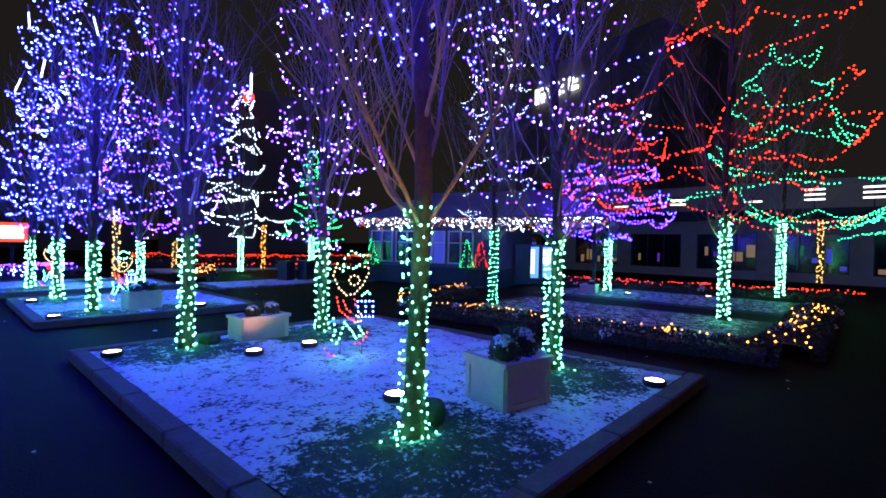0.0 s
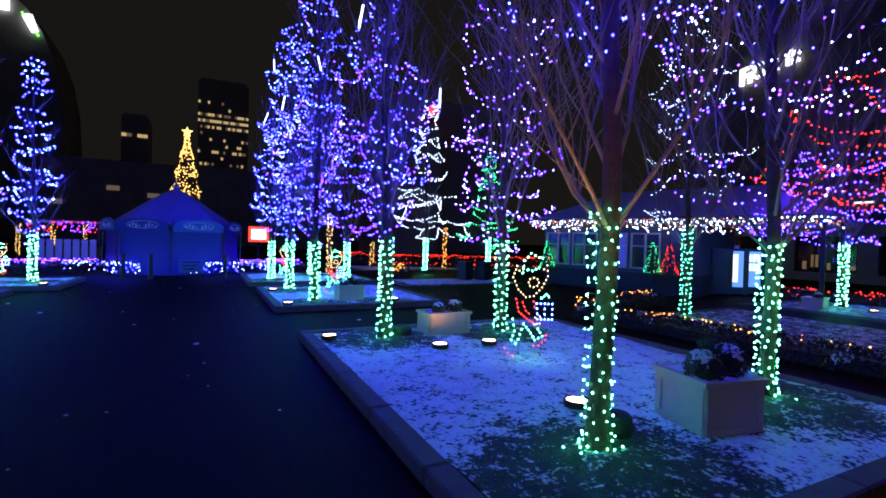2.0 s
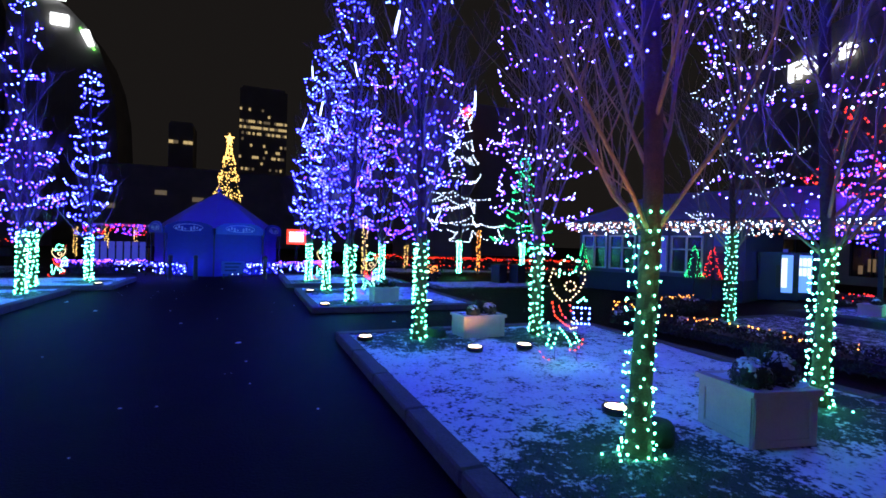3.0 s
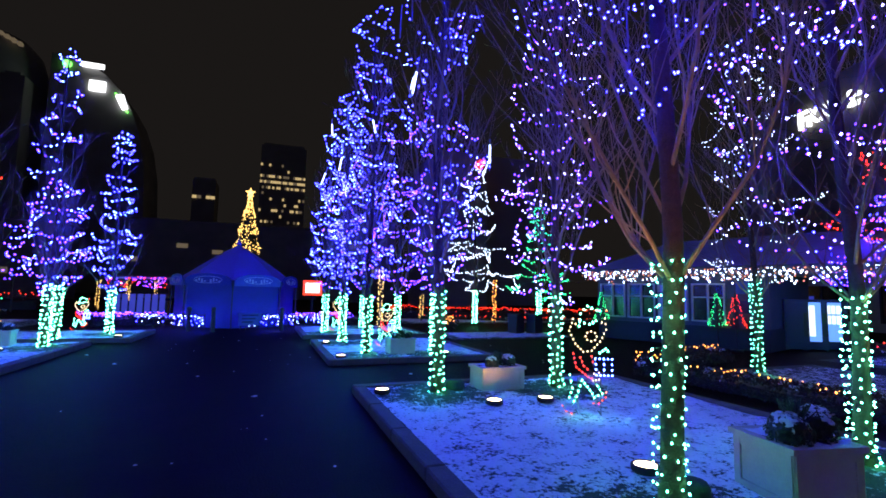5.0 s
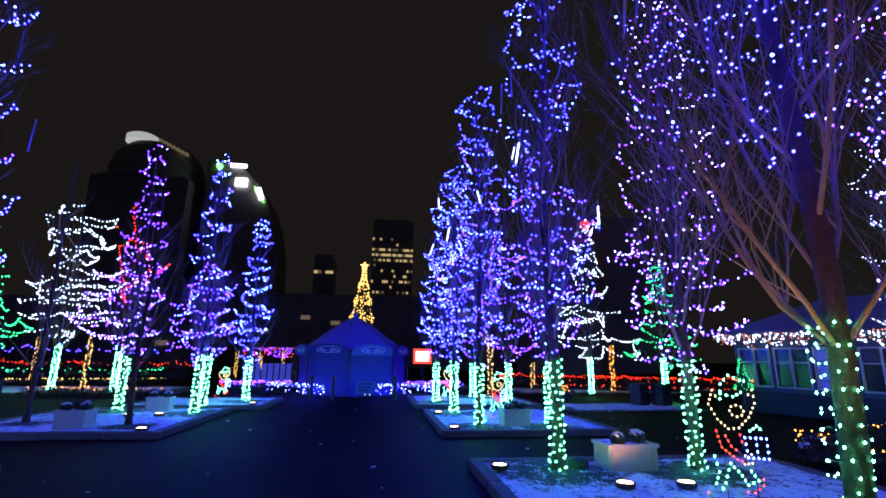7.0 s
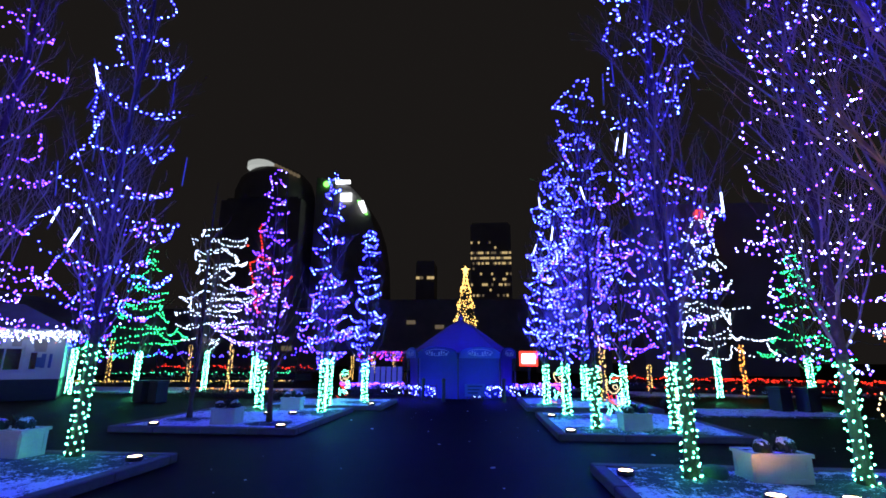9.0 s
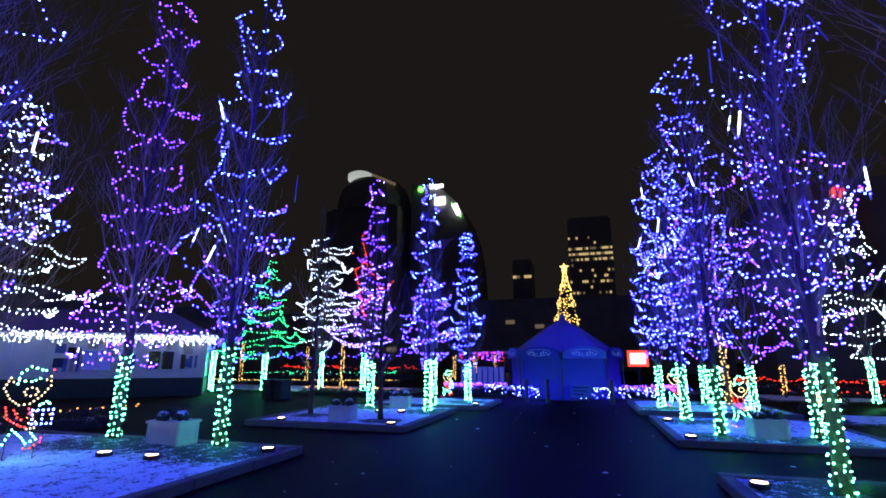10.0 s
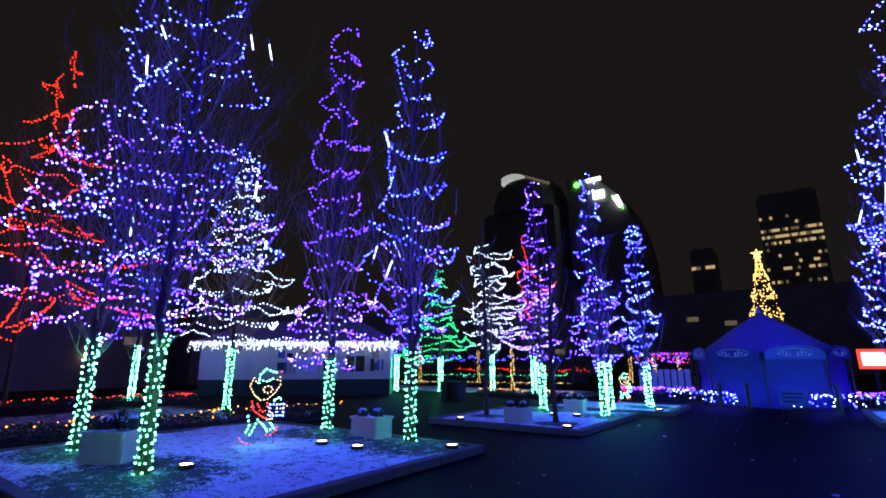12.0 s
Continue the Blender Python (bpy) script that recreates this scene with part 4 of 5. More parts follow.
kiosk(13.2, 16.6, 15.2, 10.7, 5.0, 2.6, 0.75, 1, 0.6, KIOSK_DARK, {0, 1, 2, 3}, 3.4)
kiosk(-27.2, 13.3, -19.0, 19.9, 5.0, 2.75, 0.88, 2, 0.95, WHITE_WALL, {4, 6}, 0.0,
      [(0.45, 0.48, 1.95, 2.3, DARK_GLASS), (0.44, 0.455, 1.2, 1.8, PANEL), (0.465, 0.48, 1.2, 1.8, GREY_WALL), (0.49, 0.5, 1.2, 2.3, PANEL),
       (0.52, 0.56, 2.25, 2.55, GREY_WALL), (0.585, 0.615, 2.25, 2.55, PANEL), (0.645, 0.665, 1.3, 2.0, DARK_GLASS), (0.68, 0.71, 1.3, 2.0, PANEL),
       (0.77, 0.8, 2.25, 2.55, GREY_WALL), (0.83, 0.86, 2.25, 2.55, GREY_WALL), (0.9, 0.935, 2.2, 2.52, GREY_WALL), (0.895, 0.915, 1.3, 2.0, DARK_GLASS),
       (0.93, 0.945, 1.35, 1.95, PANEL), (0.955, 0.965, 1.35, 1.95, PANEL)])

# vending machines beside the right kiosk
for i, (x, y, m) in enumerate(((17.0, 11.0, VEND), (17.65, 10.8, VEND_LIT), (18.42, 10.62, VEND_LIT))):
    th = thing("vending_machine", "tall dark blue vending machine" + (" with bright lit front" if i else " with unlit front"), "vending machine", pose(x, y, 0, 0, 0, -40), "vending machines")
    part("cabinet", Geo().box(-0.36, -0.02, 0.05, 0.36, 0.75, 1.76), VEND, th, bevel=0.02)
    part("front", Geo().box(-0.3, -0.045, 0.32, 0.16, -0.021, 1.66), m, th, "lit product front" if i else "dark front panel", bevel=0.008)
    if i == 1:
        part("glow_panel", Geo().box(-0.22, -0.052, 0.5, -0.02, -0.0455, 1.55), VEND_GOODS, th, "white lit picture panel", bevel=0.003)
    for z in (0.92, 1.27) if i == 2 else ():
        for u in (-0.26, -0.12, 0.02):
            part("goods_panel", Geo().box(u, -0.052, z, u + 0.11, -0.0455, z + 0.29), VEND_GOODS, th, "white lit goods panel")
    part("coin_panel", Geo().box(0.19, -0.04, 0.5, 0.32, -0.021, 1.3), BLACK, th)
    for sx in (-0.3, 0.3):
        part("foot", Geo().box(sx - 0.04, 0.02, 0, sx + 0.04, 0.7, 0.05), BLACK, th)

# flecks of snow and litter on the paving
g = Geo()
r = random.Random(12)
for _ in range(110):
    x, y = r.uniform(-5.0, 8.0), r.uniform(0.6, 20)
    if any(x0 - 0.1 < x < x1 + 0.1 and y0 - 0.1 < y < y1 + 0.1 for _, x0, y0, x1, y1, _, _ in BEDS):
        continue
    q = r.uniform(0.008, 0.03) * (2.2 if r.random() < 0.12 else 1)
    k = len(g.v)
    n = r.randint(5, 7)
    for i in range(n):
        a = 6.283 * i / n
        g.v.append((x + q * r.uniform(0.6, 1.3) * math.cos(a), y + q * r.uniform(0.6, 1.3) * math.sin(a), 0.004))
    g.v.append((x, y, 0.004 + q * 0.3))
    for i in range(n):
        g.f.append((k + i, k + (i + 1) % n, k + n))
        g.m.append(0)
tagged(part("snow_fleck", g, SNOW_CAP), "scattered flecks of trodden snow on dark paving", "snow", kind="stuff")

# small lit cone trees standing in the kiosk front
for x, y, z, c, nm in ((14.37, 11.9, 0.75, GREEN, "green"), (14.55, 11.35, 0.75, RED, "red"), (12.94, 16.1, 0.75, GREEN, "green")):
    g = Geo()
    r = random.Random(x)
    for i in range(95):
        u = r.random() ** 1.4
        a = r.uniform(0, 6.28)
        q = 0.26 * (1 - u) ** 1.2 + 0.05
        g.bead((q * math.cos(a), q * math.sin(a), 0.05 + 1.1 * u), 0.013)
    th = thing("cone_tree", "small cone tree of " + nm + " bulbs beside the kiosk counter", "light tree", pose(x, y, z), "small cone trees")
    part("bulb_chain", g, c, th)["kind"] = "stuff"
    part("cone", Geo().lathe([(0.28, 0.0), (0.13, 0.4), (0.02, 1.18)], 12), LEAF, th)
    part("stand", Geo().lathe([(0.2, -z), (0.2, 0.05 - z), (0.03, 0.07 - z), (0.03, 0.02)], 10), BLACK, th)

# ---- closed round ride with tent roof at the end of the walk ----
cx, cy, cr = -1.54, 25.3, 2.8
th = thing("carousel", "closed carousel wrapped in blue tarpaulin under a pale tent roof", "carousel", pose(cx, cy, 0))
sides = 8
for k in range(sides):
    a0, a1 = 2 * math.pi * k / sides, 2 * math.pi * (k + 1) / sides
    g = Geo()
    M = 8
    for i in range(M + 1):
        a = a0 + (a1 - a0) * i / M
        for j in range(7):
            z = 2.1 * j / 6
            q = (cr - 0.12) * math.cos(math.pi / sides) / math.cos(a - (a0 + a1) / 2) + 0.06 * noise.noise((a * 5, z * 1.2, 3))
            g.v.append((q * math.cos(a), q * math.sin(a), z))
    for i in range(M):
        for j in range(6):
            q = i * 7 + j
            g.f.append((q, q + 7, q + 8, q + 1))
            g.m.append(0)
    part("tarpaulin", g, TARP, th, smooth=True)
    part("post", Geo().tube([(cr * math.cos(a0), cr * math.sin(a0), 0), (cr * math.cos(a0), cr * math.sin(a0), 2.1)], [0.035, 0.035], 8), BLACK, th)
    # rounding board with a scalloped top
    g = Geo()
    am = (a0 + a1) / 2
    w = cr * math.sin(math.pi / sides) * 0.96
    top = [(-w, 0.0), (w, 0.0), (w, 0.24)] + [(w * math.cos(t), 0.24 + 0.3 * math.sin(t)) for t in (0.35, 0.7, 1.1, 1.57, 2.04, 2.44, 2.79)] + [(-w, 0.24)]
    for d in (0.0, 0.05):
        g.v += [(x, -d, z) for x, z in top]
    n = len(top)
    g.f += [tuple(range(n)), tuple(reversed(range(n, 2 * n)))] + [(i, i + n, (i + 1) % n + n, (i + 1) % n) for i in range(n)]
    g.m += [0] * (n + 2)
    ap = cr * math.cos(math.pi / sides) + 0.06
    mm = pose(ap * math.cos(am), ap * math.sin(am), 1.85, 0, 0, math.degrees(am) + 90)
    rb = part("rounding_board", g, TARP if k % 2 else PANEL, th, at=mm)
    g = Geo()
    ring = [(w * 0.62 * math.cos(t), 0.26 + 0.15 * math.sin(t)) for t in [2 * math.pi * i / 14 for i in range(15)]]
    g.tube([(x, -0.062, z) for x, z in ring], [0.012] * 15, 4)
    for i in range(9):
        x = w * (-0.5 + i / 8)
        g.box(x - 0.035, -0.064, 0.17 + 0.05 * math.sin(i * 2.1), x + 0.035, -0.051, 0.27 + 0.06 * math.sin(i * 1.3))
    part("oval_trim", g, WHITE_WALL, rb, "pale oval moulding")
g = Geo()
for i in range(sides):
    a0, a1 = 2 * math.pi * i / sides, 2 * math.pi * (i + 1) / sides
    prof = [(cr * 0.94, 2.12), (cr * 0.68, 2.66), (cr * 0.36, 3.3), (0.16, 3.82), (0.0, 3.98)]
    for (r0, z0), (r1, z1) in zip(prof, prof[1:]):
        g.quad((r0 * math.cos(a0), r0 * math.sin(a0), z0), (r0 * math.cos(a1), r0 * math.sin(a1), z0), (r1 * math.cos(a1), r1 * math.sin(a1), z1), (r1 * math.cos(a0), r1 * math.sin(a0), z1))
part("roof", g, TENT_ROOF, th, "pale canvas tent roof")
part("finial", Geo().lathe([(0.12, 3.9), (0.14, 4.0), (0.06, 4.08), (0.03, 4.2), (0.0, 4.24)], 10), TENT_ROOF, th)

# low light fence in front of the ride
for x0, y0, x1, y1 in ((-5.4, 23.6, -2.5, 21.9), (-0.9, 21.6, 2.6, 23.6)):
    L = math.hypot(x1 - x0, y1 - y0)
    th = thing("light_fence", "low black rail fence hung with blue and white bulbs", "fence", pose(x0, y0, 0, 0, 0, math.degrees(math.atan2(y1 - y0, x1 - x0))), "low light fences")
    for z in (0.12, 0.6):
        part("rail", Geo().box(0, -0.012, z, L, 0.012, z + 0.03), BLACK, th)
    n = int(L / 0.45)
    for i in range(n + 1):
        part("post", Geo().box(L * i / n - 0.015, -0.016, 0, L * i / n + 0.015, 0.016, 0.68), BLACK, th)
    g = Geo()
    r = random.Random(n)
    for i in range(int(L * 26)):
        g.bead((r.uniform(0, L), -0.03, 0.58 - 0.42 * r.random() ** 2), 0.026, r.choices((0, 1, 2), (5, 2, 3))[0])
    part("bulb_chain", g, [BLUE, SKY, COOL], th)["kind"] = "stuff"
for x, y in ((-3.0, 21.2), (-2.1, 21.0), (0.5, 21.1)):
    tagged(part("bollard", Geo().lathe([(0.0, 0), (0.1, 0), (0.085, 0.05), (0.075, 0.85), (0.09, 0.88), (0.08, 0.96), (0.0, 1.0)], 12), BLACK, at=pose(x, y, 0)), "short black metal bollard on the plaza", "bollard", "bollards")
th = thing("sign_stand", "small pale notice board on a dark stand", "sign", pose(-0.75, 21.6, 0, 0, 0, 8))
part("board", Geo().box(-0.45, -0.03, 0.2, 0.45, 0.0, 0.72), PANEL, th, bevel=0.01)
for sx in (-0.35, 0.35):
    part("leg", Geo().box(sx - 0.025, 0.002, 0, sx + 0.025, 0.05, 0.7), BLACK, th)
for k in range(3):
    part("text_bar", Geo().box(-0.32, -0.036, 0.6 - 0.14 * k, 0.32 - 0.1 * k, -0.031, 0.66 - 0.14 * k), VEND, th)

# litter bins and boxes
for x, y, s in ((10.2, 18.4, 0), (10.95, 18.1, 0), (-13.9, 19.3, 1), (-14.7, 19.5, 1)):
    th = thing("litter_bin", "square black litter bin on the plaza", "bin", pose(x, y, 0, 0, 0, 20 - 40 * s), "litter bins")
    part("body", Geo().box(-0.27, -0.25, 0, 0.27, 0.25, 0.8), BIN, th, bevel=0.02)
    part("lid", Geo().box(-0.3, -0.28, 0.802, 0.3, 0.28, 0.87), BIN, th, bevel=0.02)
    part("slot", Geo().box(-0.16, -0.262, 0.62, 0.16, -0.252, 0.72), BLACK, th)

# gold posts and small lit columns in the distance
for x, y, h, m, s in ((29.0, 1.9, 3.3, GOLD, 1), (-22.0, 34.0, 2.8, GOLD, 2), (-18.0, 36.0, 2.6, GOLD, 3), (-10.8, 38.0, 2.2, GOLD, 4), (-9.2, 38.5, 2.2, GOLD, 5), (-7.6, 39.0, 2.2, GOLD, 6),
                      (12.2, 24.5, 2.6, ORANGE, 7), (4.6, 20.6, 2.8, GOLD, 8), (-14.2, 25.4, 2.6, GOLD, 10), (-25.0, 30.0, 3.0, GOLD, 11), (8.6, 27.0, 1.6, GOLD, 12)):
    th = thing("light_post", "slim post wound in gold bulbs", "light post", pose(x, y, 0), "gold light posts")
    part("pole", Geo().tube([(0, 0, 0), (0, 0, h)], [0.06, 0.045], 8), BARK, th)
    g = Geo()
    r = random.Random(s)
    for i in range(int(h * 26)):
        a = r.uniform(0, 6.28)
        q = 0.08 + 0.05 * r.random()
        g.bead((q * math.cos(a), q * math.sin(a), 0.2 + (h - 0.2) * (i + r.uniform(-2, 2)) / (h * 26)), 0.03 if math.hypot(x, y) > 20 else 0.018)
    part("bulb_chain", g, m, th)["kind"] = "stuff"

# tall gold cone tree behind the ride
th = thing("cone_tree", "tall cone tree covered in gold bulbs with a star on top", "light tree", pose(-1.8, 42, 0))
part("cone", Geo().lathe([(1.45, 0.6), (0.95, 4.2), (0.4, 7.6), (0.05, 9.4)], 20), LEAF, th)
part("pole", Geo().tube([(0, 0, 0), (0, 0, 9.7)], [0.12, 0.05], 8), BLACK, th)
g = Geo()
r = random.Random(5)
for i in range(1300):
    u = r.random() ** 1.5
    a = r.uniform(0, 6.28)
    q = (1.55 + 0.25 * math.sin(u * 40)) * (1 - u) ** 0.9 + 0.06
    g.bead((q * math.cos(a) * r.uniform(0.8, 1.12), q * math.sin(a) * r.uniform(0.8, 1.12), 0.7 + 8.8 * u), 0.055)
part("bulb_chain", g, GOLD, th)["kind"] = "stuff"
g = Geo()
pts = []
for i in range(10):
    a = math.pi / 2 + i * math.pi / 5
    q = 0.42 if i % 2 == 0 else 0.18
    pts.append((q * math.cos(a), q * math.sin(a)))
g.v += [(x, -0.05, 9.75 + z) for x, z in pts] + [(x, 0.05, 9.75 + z) for x, z in pts]
g.f += [tuple(range(10)), tuple(reversed(range(10, 20)))] + [(i, i + 10, (i + 1) % 10 + 10, (i + 1) % 10) for i in range(10)]
g.m += [0] * 12
part("star", g, GOLD, th, "glowing gold star")

# low red-framed screen on the plaza
th = thing("video_screen", "bright white screen in a glowing red frame", "screen", pose(3.4, 40, 0, 0, 0, -5))
part("screen", Geo().box(-0.55, -0.05, 1.5, 0.55, 0.0, 2.3), SIGN_WHITE, th)
g = Geo()
g.box(-0.75, -0.04, 1.3, 0.75, 0.02, 1.49).box(-0.75, -0.04, 2.31, 0.75, 0.02, 2.5).box(-0.75, -0.04, 1.491, -0.56, 0.02, 2.309).box(0.56, -0.04, 1.491, 0.75, 0.02, 2.309)
part("frame", g, SIGN_RED, th)
part("post", Geo().box(-0.1, -0.02, 0, 0.1, 0.06, 1.3), BLACK, th)

# ---- buildings ----


def tower(x0, y0, x1, y1, h, name, label, floors, cols, seed, lit_rows, face="y"):
    th = thing(name, label, "building", pose((x0 + x1) / 2, (y0 + y1) / 2, 0))
    w, d = (x1 - x0) / 2, (y1 - y0) / 2
    part("wall", Geo().box(-w, -d, 0, w, d, h), DARK_TOWER, th)
    part("parapet", Geo().box(-w * 0.9, -d * 0.9, h, w * 0.9, d * 0.9, h + h * 0.02), DARK_TOWER, th)
    r = random.Random(seed)
    fh = h / floors
    cw = 2 * w / cols
    for i in range(floors):
        z = fh * i + fh * 0.3
        for j in range(cols):
            if r.random() < lit_rows.get(i, 0.0):
                x = -w + cw * j
                part("window", Geo().box(x + 0.04 * cw, -d - 0.12, z, x + 0.96 * cw, -d - 0.01, z + fh * 0.42), WIN_WARM if r.random() < 0.6 else WIN_DIM, th)
    return th


tower(-3.8, 160, 10.2, 176, 48.4, "office_tower", "dark office tower with a few rows of lit windows", 26, 22, 3,
      {20: 0.8, 19: 0.95, 18: 0.6, 21: 0.1, 17: 0.1, 16: 0.2, 15: 0.4, 14: 0.35, 13: 0.1, 11: 0.9, 10: 0.6, 12: 0.12, 22: 0.05})
tower(-21.5, 150, -15.5, 160, 33, "office_tower", "slim dark tower with one lit window", 16, 5, 4, {13: 0.35})
b = tower(-79, 130, -54, 150, 49, "office_tower", "dark tower with a domed top and floodlit white crown", 22, 12, 5, {14: 0.02, 9: 0.03})
part("dome", Geo().lathe([(12.4, 48.9), (12.4, 53.5), (11.2, 57.5), (8.6, 60.4), (5.0, 61.9), (0.0, 62.3)], 28), DARK_TOWER, b, smooth=True)
# the crown glows by itself; no floodlights are built
part("crown", Geo().lathe([(4.4, 61.2), (4.4, 62.9), (3.2, 63.6), (1.4, 63.9), (0.0, 64.0)], 20, (-3.7, -4)), CROWN_LIT, b, "floodlit white crown", smooth=True)
for i in range(7):
    part("roof_light", Geo().box(2.5 + i * 1.2, -8.6, 60.4 - i * 0.6, 3.3 + i * 1.2, -7.2, 61.1 - i * 0.6), WIN_DIM, b)
b = tower(-51, 134, -40, 150, 46, "office_tower", "dark tower with a sweeping curved roof and glowing signs", 18, 8, 6, {})
# curved flank and roof, falling away to one side
edge = [(-5.5, 46.0), (-5.5, 57.2), (-2.0, 56.6), (2.0, 55.8), (5.6, 53.6), (8.8, 50.2), (11.6, 45.4), (13.8, 39.0), (15.2, 31.0), (15.8, 20.0), (15.8, 0.0), (5.51, 0.0), (5.51, 46.0)]
g = Geo()
n = len(edge)
g.v += [(x, -8.0, z) for x, z in edge] + [(x, 8.0, z) for x, z in edge]
g.f += [tuple(range(n)), tuple(reversed(range(n, 2 * n)))] + [(i, i + n, (i + 1) % n + n, (i + 1) % n) for i in range(n)]
g.m += [0] * (n + 2)
part("curved_block", g, DARK_TOWER, b)
part("round_sign", Geo().tube([(-2.2, -8.6, 54.8), (-2.2, -8.2, 54.8)], [0.9, 0.9], 14), SIGN_GREEN, b, "round green sign")
part("roof_sign", Geo().box(2.5, -8.9, 48.9, 6.0, -8.2, 51.6), SIGN_WHITE, b, "white square sign", bevel=0.3)
part("roof_sign", Geo().box(0.8, -9.0, 54.6, 5.4, -8.3, 55.8), SIGN_WHITE, b, "white bar sign", bevel=0.2)
part("roof_sign", Geo().tube([(9.0, -8.5, 48.6), (10.3, -8.5, 45.4)], [1.0, 0.7], 8), SIGN_WHITE, b, "white slanted sign")
part("sign_trim", Geo().tube([(8.0, -8.4, 49.2), (10.9, -8.4, 44.6)], [0.22, 0.22], 6), SIGN_GREEN, b, "thin green sign edge")
tower(22, 62, 38, 74, 22, "apartment_building", "dark block beyond the trees", 8, 8, 7, {3: 0.06, 5: 0.05})
b = tower(18, 56, 27, 62, 17, "apartment_building", "dark block with a round red roof sign", 6, 5, 8, {})
part("round_sign", Geo().tube([(3.1, -3.6, 18.8), (3.1, -3.2, 18.8)], [0.62, 0.62], 16), SIGN_RED, b, "round glowing red sign")
part("sign_mast", Geo().tube([(3.1, -2.9, 16.9), (3.1, -3.1, 18.8)], [0.08, 0.08], 6), BLACK, b)

# office block behind the right-hand trees, with a lit name sign drawn as plain shapes
th = thing("office_building", "dark office block with a glowing white roof sign", "building", pose(55, 30, 0, 0, 0, -108))
part("wall", Geo().box(-14, 0, 0, 14, 14, 25.5), DARK_BLOCK, th)
for i in range(7):
    r = random.Random(60 + i)
    for j in range(16):
        if r.random() < 0.015:
            part("window", Geo().box(-13.4 + j * 1.7, -0.1, 3 + i * 2.9, -12.1 + j * 1.7, -0.01, 4.2 + i * 2.9), WIN_DIM, th)
x = -4.9
for k, w in enumerate((1.6, 1.9, 1.3, 1.5)):
    g = Geo()
    if k == 1:
        ring = [(x + w / 2 + 0.82 * math.cos(t), -0.4, 22.0 + 0.75 * math.sin(t)) for t in [2 * math.pi * i / 16 for i in range(17)]]
        g.tube(ring, [0.22] * 17, 6)
    elif k == 0:
        g.box(x, -0.5, 21.0, x + 0.5, -0.2, 23.0).box(x + 0.5, -0.5, 22.7, x + w, -0.2, 23.0).box(x + 0.5, -0.5, 21.9, x + w, -0.2, 22.2).box(x + w - 0.4, -0.5, 21.0, x + w, -0.2, 21.899)
    else:
        g.box(x, -0.5, 21.2, x + 0.55, -0.2, 22.9).box(x + 0.55, -0.5, 21.2, x + w, -0.2, 21.6).box(x + 0.55, -0.5, 22.1, x + w * 0.9, -0.2, 22.45)
    part("sign_shape", g, SIGN_WHITE, th, "glowing white sign shape")
    x += w + (1.0 if k == 2 else 0.25)

# low arcade building on the right
th = thing("arcade_building", "low grey building with wide shop windows and dark canopy", "building", pose(32.0, -16, 0, 0, 0, 90))
L, H = 40.0, 3.4
n = 10
step = L / n
g = Geo()
for i in range(n):
    x0 = i * step
    g.box(x0, 0, 0, x0 + 0.9, 0.3, H)
    g.box(x0 + 0.9, 0, 0, x0 + step, 0.3, 0.5)
    g.box(x0 + 0.9, 0, 2.6, x0 + step, 0.3, H)
g.box(0, -8, 0, L, -7.7, H)
g.box(0, -7.7, 0, 0.3, 0, H).box(L - 0.3, -7.7, 0, L, 0, H)
part("wall", g, GREY_WALL, th)
for i in range(n):
    x0 = i * step + 0.9
    w = part("window", Geo().box(x0, 0.14, 0.5, x0 + step - 0.9, 0.17, 2.6), DARK_GLASS, th)
    f = Geo()
    for k in range(4):
        u = x0 + (step - 0.95) * k / 3
        f.box(u, 0.171, 0.5, u + 0.05, 0.29, 2.6)
    part("mullion", f, BLACK, w)
    r = random.Random(i)
    for k in range(5):
        if r.random() < 0.75:
            u = x0 + 0.1 + k * 0.6
            z = 0.6 + r.uniform(0, 0.9)
            part("display", Geo().box(u, 0.172, z, u + r.uniform(0.12, 0.5), 0.2, z + r.uniform(0.15, 0.75)), (WIN_COOL, WIN_TAN, WIN_GREEN, WIN_VIOLET, WIN_TAN)[r.randint(0, 4)], w, "lit shop display")
part("roof", Geo().box(-0.3, -8.2, H, L + 0.3, 1.6, H + 0.5), DARK_BASE, th, "dark flat roof with deep canopy")
part("upper_wall", Geo().box(2, -7, H + 0.5, L - 2, -0.5, H + 2.2), DARK_BLOCK, th)
for u, n in ((9.2, 3), (12.4, 2), (15.6, 3), (17.9, 3), (20.6, 1), (24.5, 2), (28.0, 1)):
    part("strip_bracket", Geo().box(u + 0.4, 0.92, H + 0.5, u + 0.46, 0.98, H + 1.0 + 0.26 * n), BLACK, th)
    for k in range(n):
        part("strip_light", Geo().box(u, 0.985, H + 0.95 + 0.26 * k, u + 0.85, 1.06, H + 1.03 + 0.26 * k), SIGN_WHITE, th, "thin white strip light")

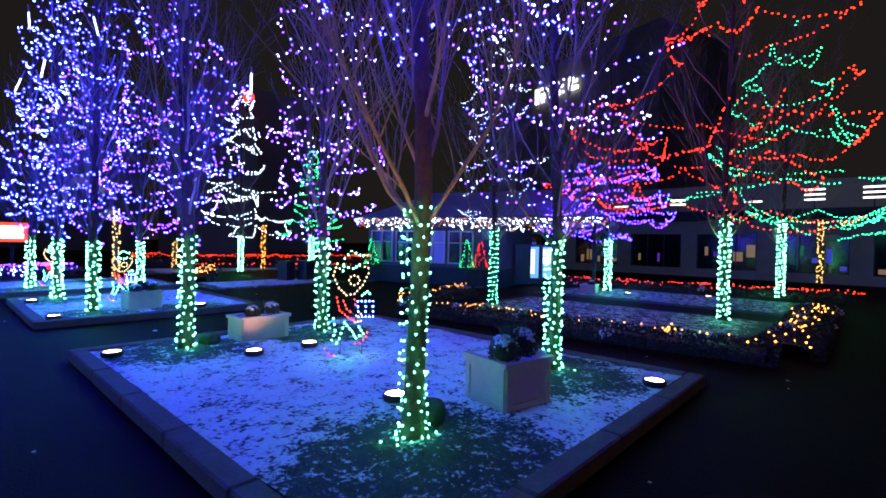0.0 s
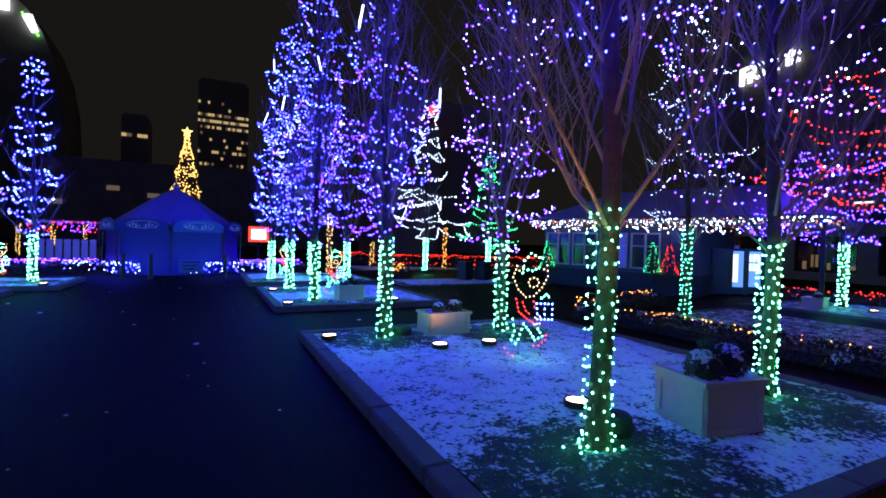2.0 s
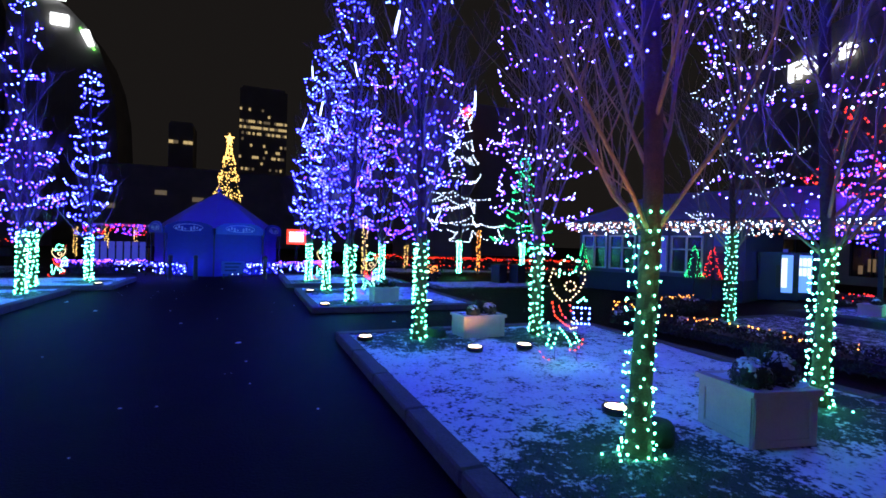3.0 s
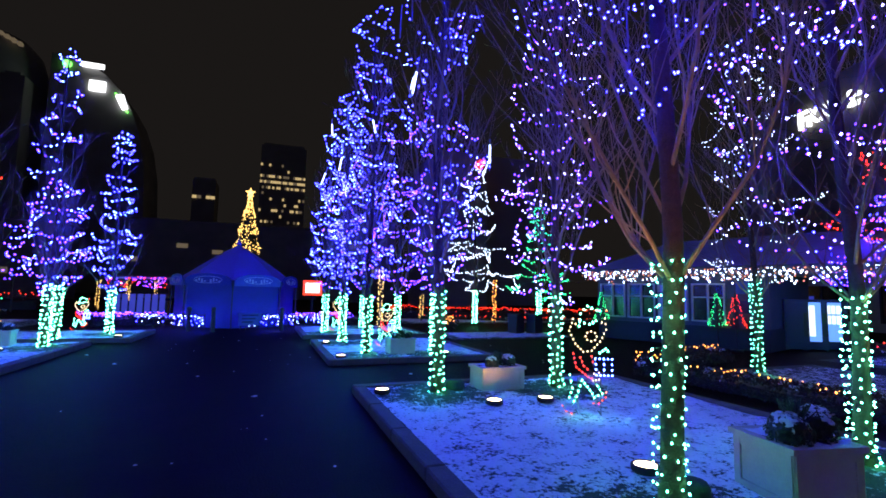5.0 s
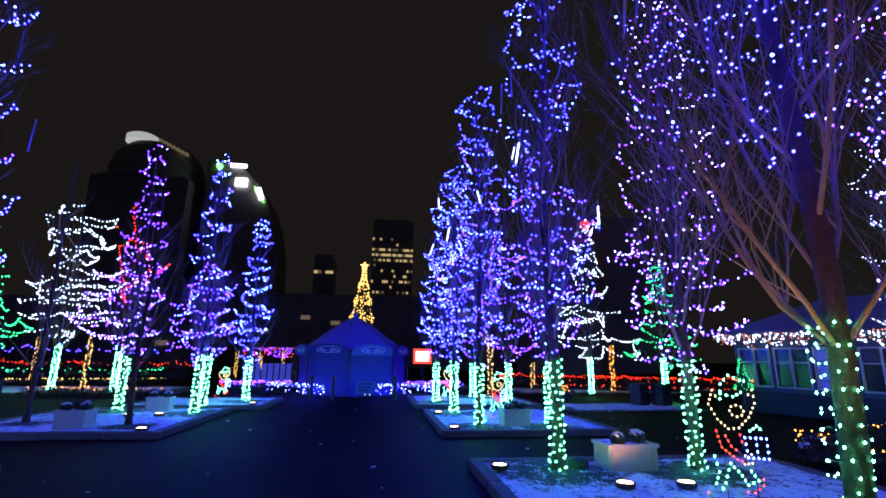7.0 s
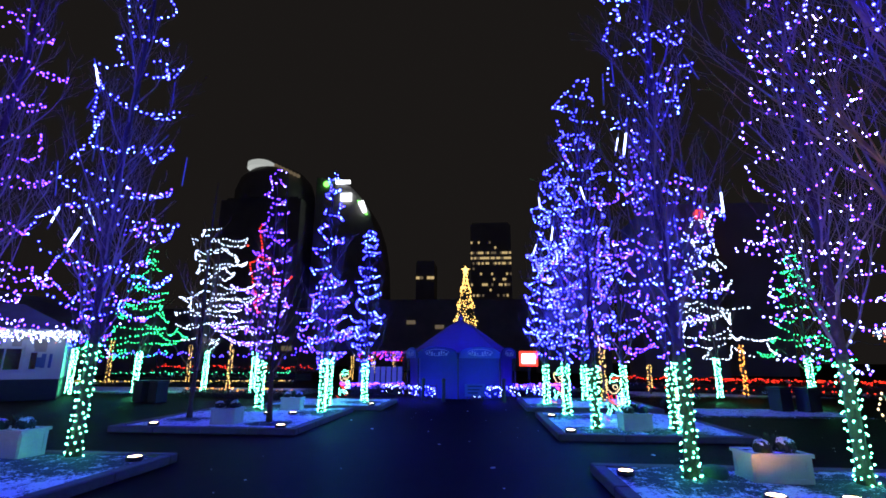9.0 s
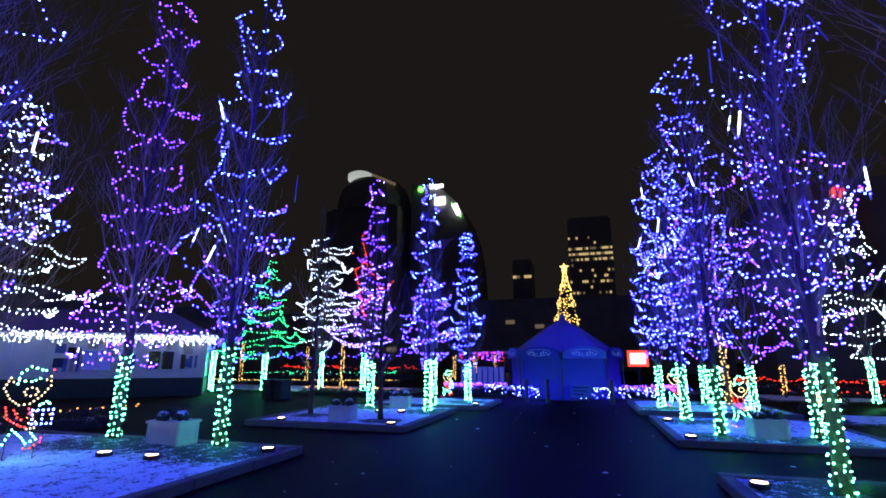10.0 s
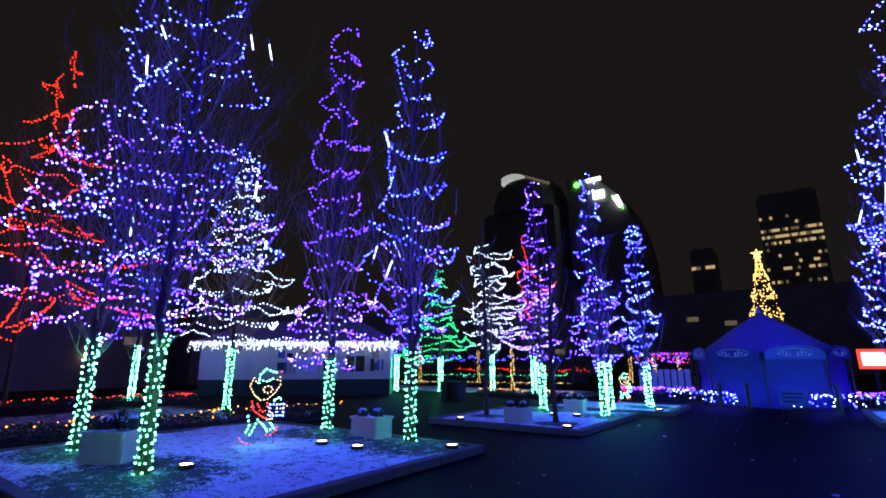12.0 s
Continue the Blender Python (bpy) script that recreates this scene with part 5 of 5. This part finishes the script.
# dark low frontage closing the far side of the plaza
for x0, y0, x1, y1, h in ((-60, 70, -24, 76, 9), (-24, 84, 8, 90, 12), (8, 70, 18, 76, 12), (-48, 20, -42, 60, 7), (-46, -14, -42, 18, 8)):
    th = thing("shop_building", "dark low frontage across the plaza", "building", pose((x0 + x1) / 2, (y0 + y1) / 2, 0))
    w, d = (x1 - x0) / 2, (y1 - y0) / 2
    part("wall", Geo().box(-w, -d, 0, w, d, h), DARK_BLOCK, th)
    part("cornice", Geo().box(-w - 0.2, -d - 0.2, h, w + 0.2, d + 0.2, h + 0.4), DARK_BLOCK, th)
    r = random.Random(h)
    for k in range(4):
        u = r.uniform(-w * 0.8, w * 0.8) if w > d else w
        v = -d if w > d else r.uniform(-d * 0.8, d * 0.8)
        z = h * r.uniform(0.3, 0.75)
        if w > d:
            part("window", Geo().box(u, v - 0.06, z, u + 1.6, v - 0.005, z + 0.7), WIN_DIM, th, "dim lit window")
        else:
            part("window", Geo().box(u + 0.005, v, z, u + 0.06, v + 1.2, z + 0.6), WIN_DIM, th, "dim lit window")

# wall lamp on the frontage beyond the left-hand lawn
th = thing("wall_lamp", "small warm wall lamp on a dark frontage", "lamp", pose(-42.0, 12.38, 2.1))
part("bracket", Geo().box(0.0, -0.08, 0.0, 0.1, 0.08, 0.3), BLACK, th)
part("globe", Geo().lathe([(0.001, 0.0), (0.13, 0.06), (0.17, 0.17), (0.13, 0.28), (0.001, 0.34)], 12, (0.28, 0)), WARM, th, "glowing warm globe", smooth=True)

# lit stall and bushes at the far end
th = thing("stall", "low stall with violet and pink lit front", "stall", pose(-7.4, 33, 0))
part("counter", Geo().box(-1.6, 0, 0, 1.6, 1.2, 0.9), DARK_BASE, th)
for k in range(8):
    part("lit_panel", Geo().box(-1.55 + k * 0.39, -0.03, 0.15, -1.25 + k * 0.39, -0.003, 1.3), WIN_COOL, th, "blue lit panel")
for sx in (-1.55, 1.5):
    part("post", Geo().box(sx, 0.3, 0.9, sx + 0.06, 0.36, 2.2), BLACK, th)
part("roof", Geo().box(-1.7, -0.2, 2.2, 1.7, 1.3, 2.35), ROOF, th)
g = Geo()
r = random.Random(3)
for i in range(85):
    g.bead((r.uniform(-1.6, 1.6), -0.25, r.uniform(1.7, 2.3)), 0.026, r.randint(0, 1))
st = thing("light_string", "pink and red bulbs hung along a stall roof", "light string", pose(-7.4, 33, 0))
part("bulb_chain", g, [VIOLET, RED], st)["kind"] = "stuff"

# unseen frontage added behind the walk; its amber panes throw warm light forward
th = thing("shop_building", "unseen plain frontage added with amber glowing panes", "building", pose(3, -13, 0))
part("wall", Geo().box(-22, -4, 0, 22, 0, 6), GREY_WALL, th)
for i in range(7):
    part("window", Geo().box(-17 + i * 5, 0.005, 0.9, -14.6 + i * 5, 0.06, 2.6), AMBER_FILL, th, "amber glowing pane added for warm light")

# violet swags of lights and gold ground lights at the far left of the plaza
for x0, y0, x1, y1, z, n, m, lab in ((-27, 32, -15, 37, 2.3, 8, [VIOLET, BLUE], "violet light string hung in swags between posts"),):
    st = thing("light_string", lab, "light string", pose(x0, y0, 0, 0, 0, math.degrees(math.atan2(y1 - y0, x1 - x0))))
    L = math.hypot(x1 - x0, y1 - y0)
    b, w = Geo(), []
    r = random.Random(n)
    for i in range(n * 16 + 1):
        u = i / (n * 16)
        p = (L * u, 0, z - 0.35 * abs(math.sin(math.pi * u * n)) + r.uniform(-0.1, 0.1))
        w.append(p)
        if r.random() < 0.6:
            b.bead(p, 0.03, r.randint(0, 1))
    part("wire", Geo().tube(w, [0.006] * len(w), 3), WIRE, st)
    part("bulb_chain", b, m, st)["kind"] = "stuff"
    for i in range(n + 1):
        part("post", Geo().tube([(L * i / n, 0.05, 0), (L * i / n, 0.05, z + 0.1)], [0.04, 0.04], 6), BLACK, st)
for x0, y0, x1, y1, n in ((-30, 29, -14, 34, 120), (9, 29, 26, 22, 70)):
    hedge(x0, y0, x1, y1, 0.9, 0.35, n, GOLD if n == 120 else HEDGE_RED, n, "low far hedge sprinkled with glowing bulbs", 0.04)
hedge(-29.0, 34.5, -16.0, 38.0, 1.0, 0.9, 41, SEA, 70, "low far hedge sprinkled with sea green bulbs", 0.045)
hedge(-28.0, 38.5, -15.0, 41.0, 1.0, 1.5, 43, HEDGE_RED, 60, "tall far hedge sprinkled with red bulbs", 0.05)
# far plaza snow kept unthawed, its whiteness standing in for street lighting
snow_patch(-30, 24.0, -9.5, 29.0, 7, 0.0)
snow_patch(6.5, 25.0, 22.0, 29.0, 8, 0.0)
snow_patch(-9.0, 28.5, 6.0, 33.0, 9, 0.0)
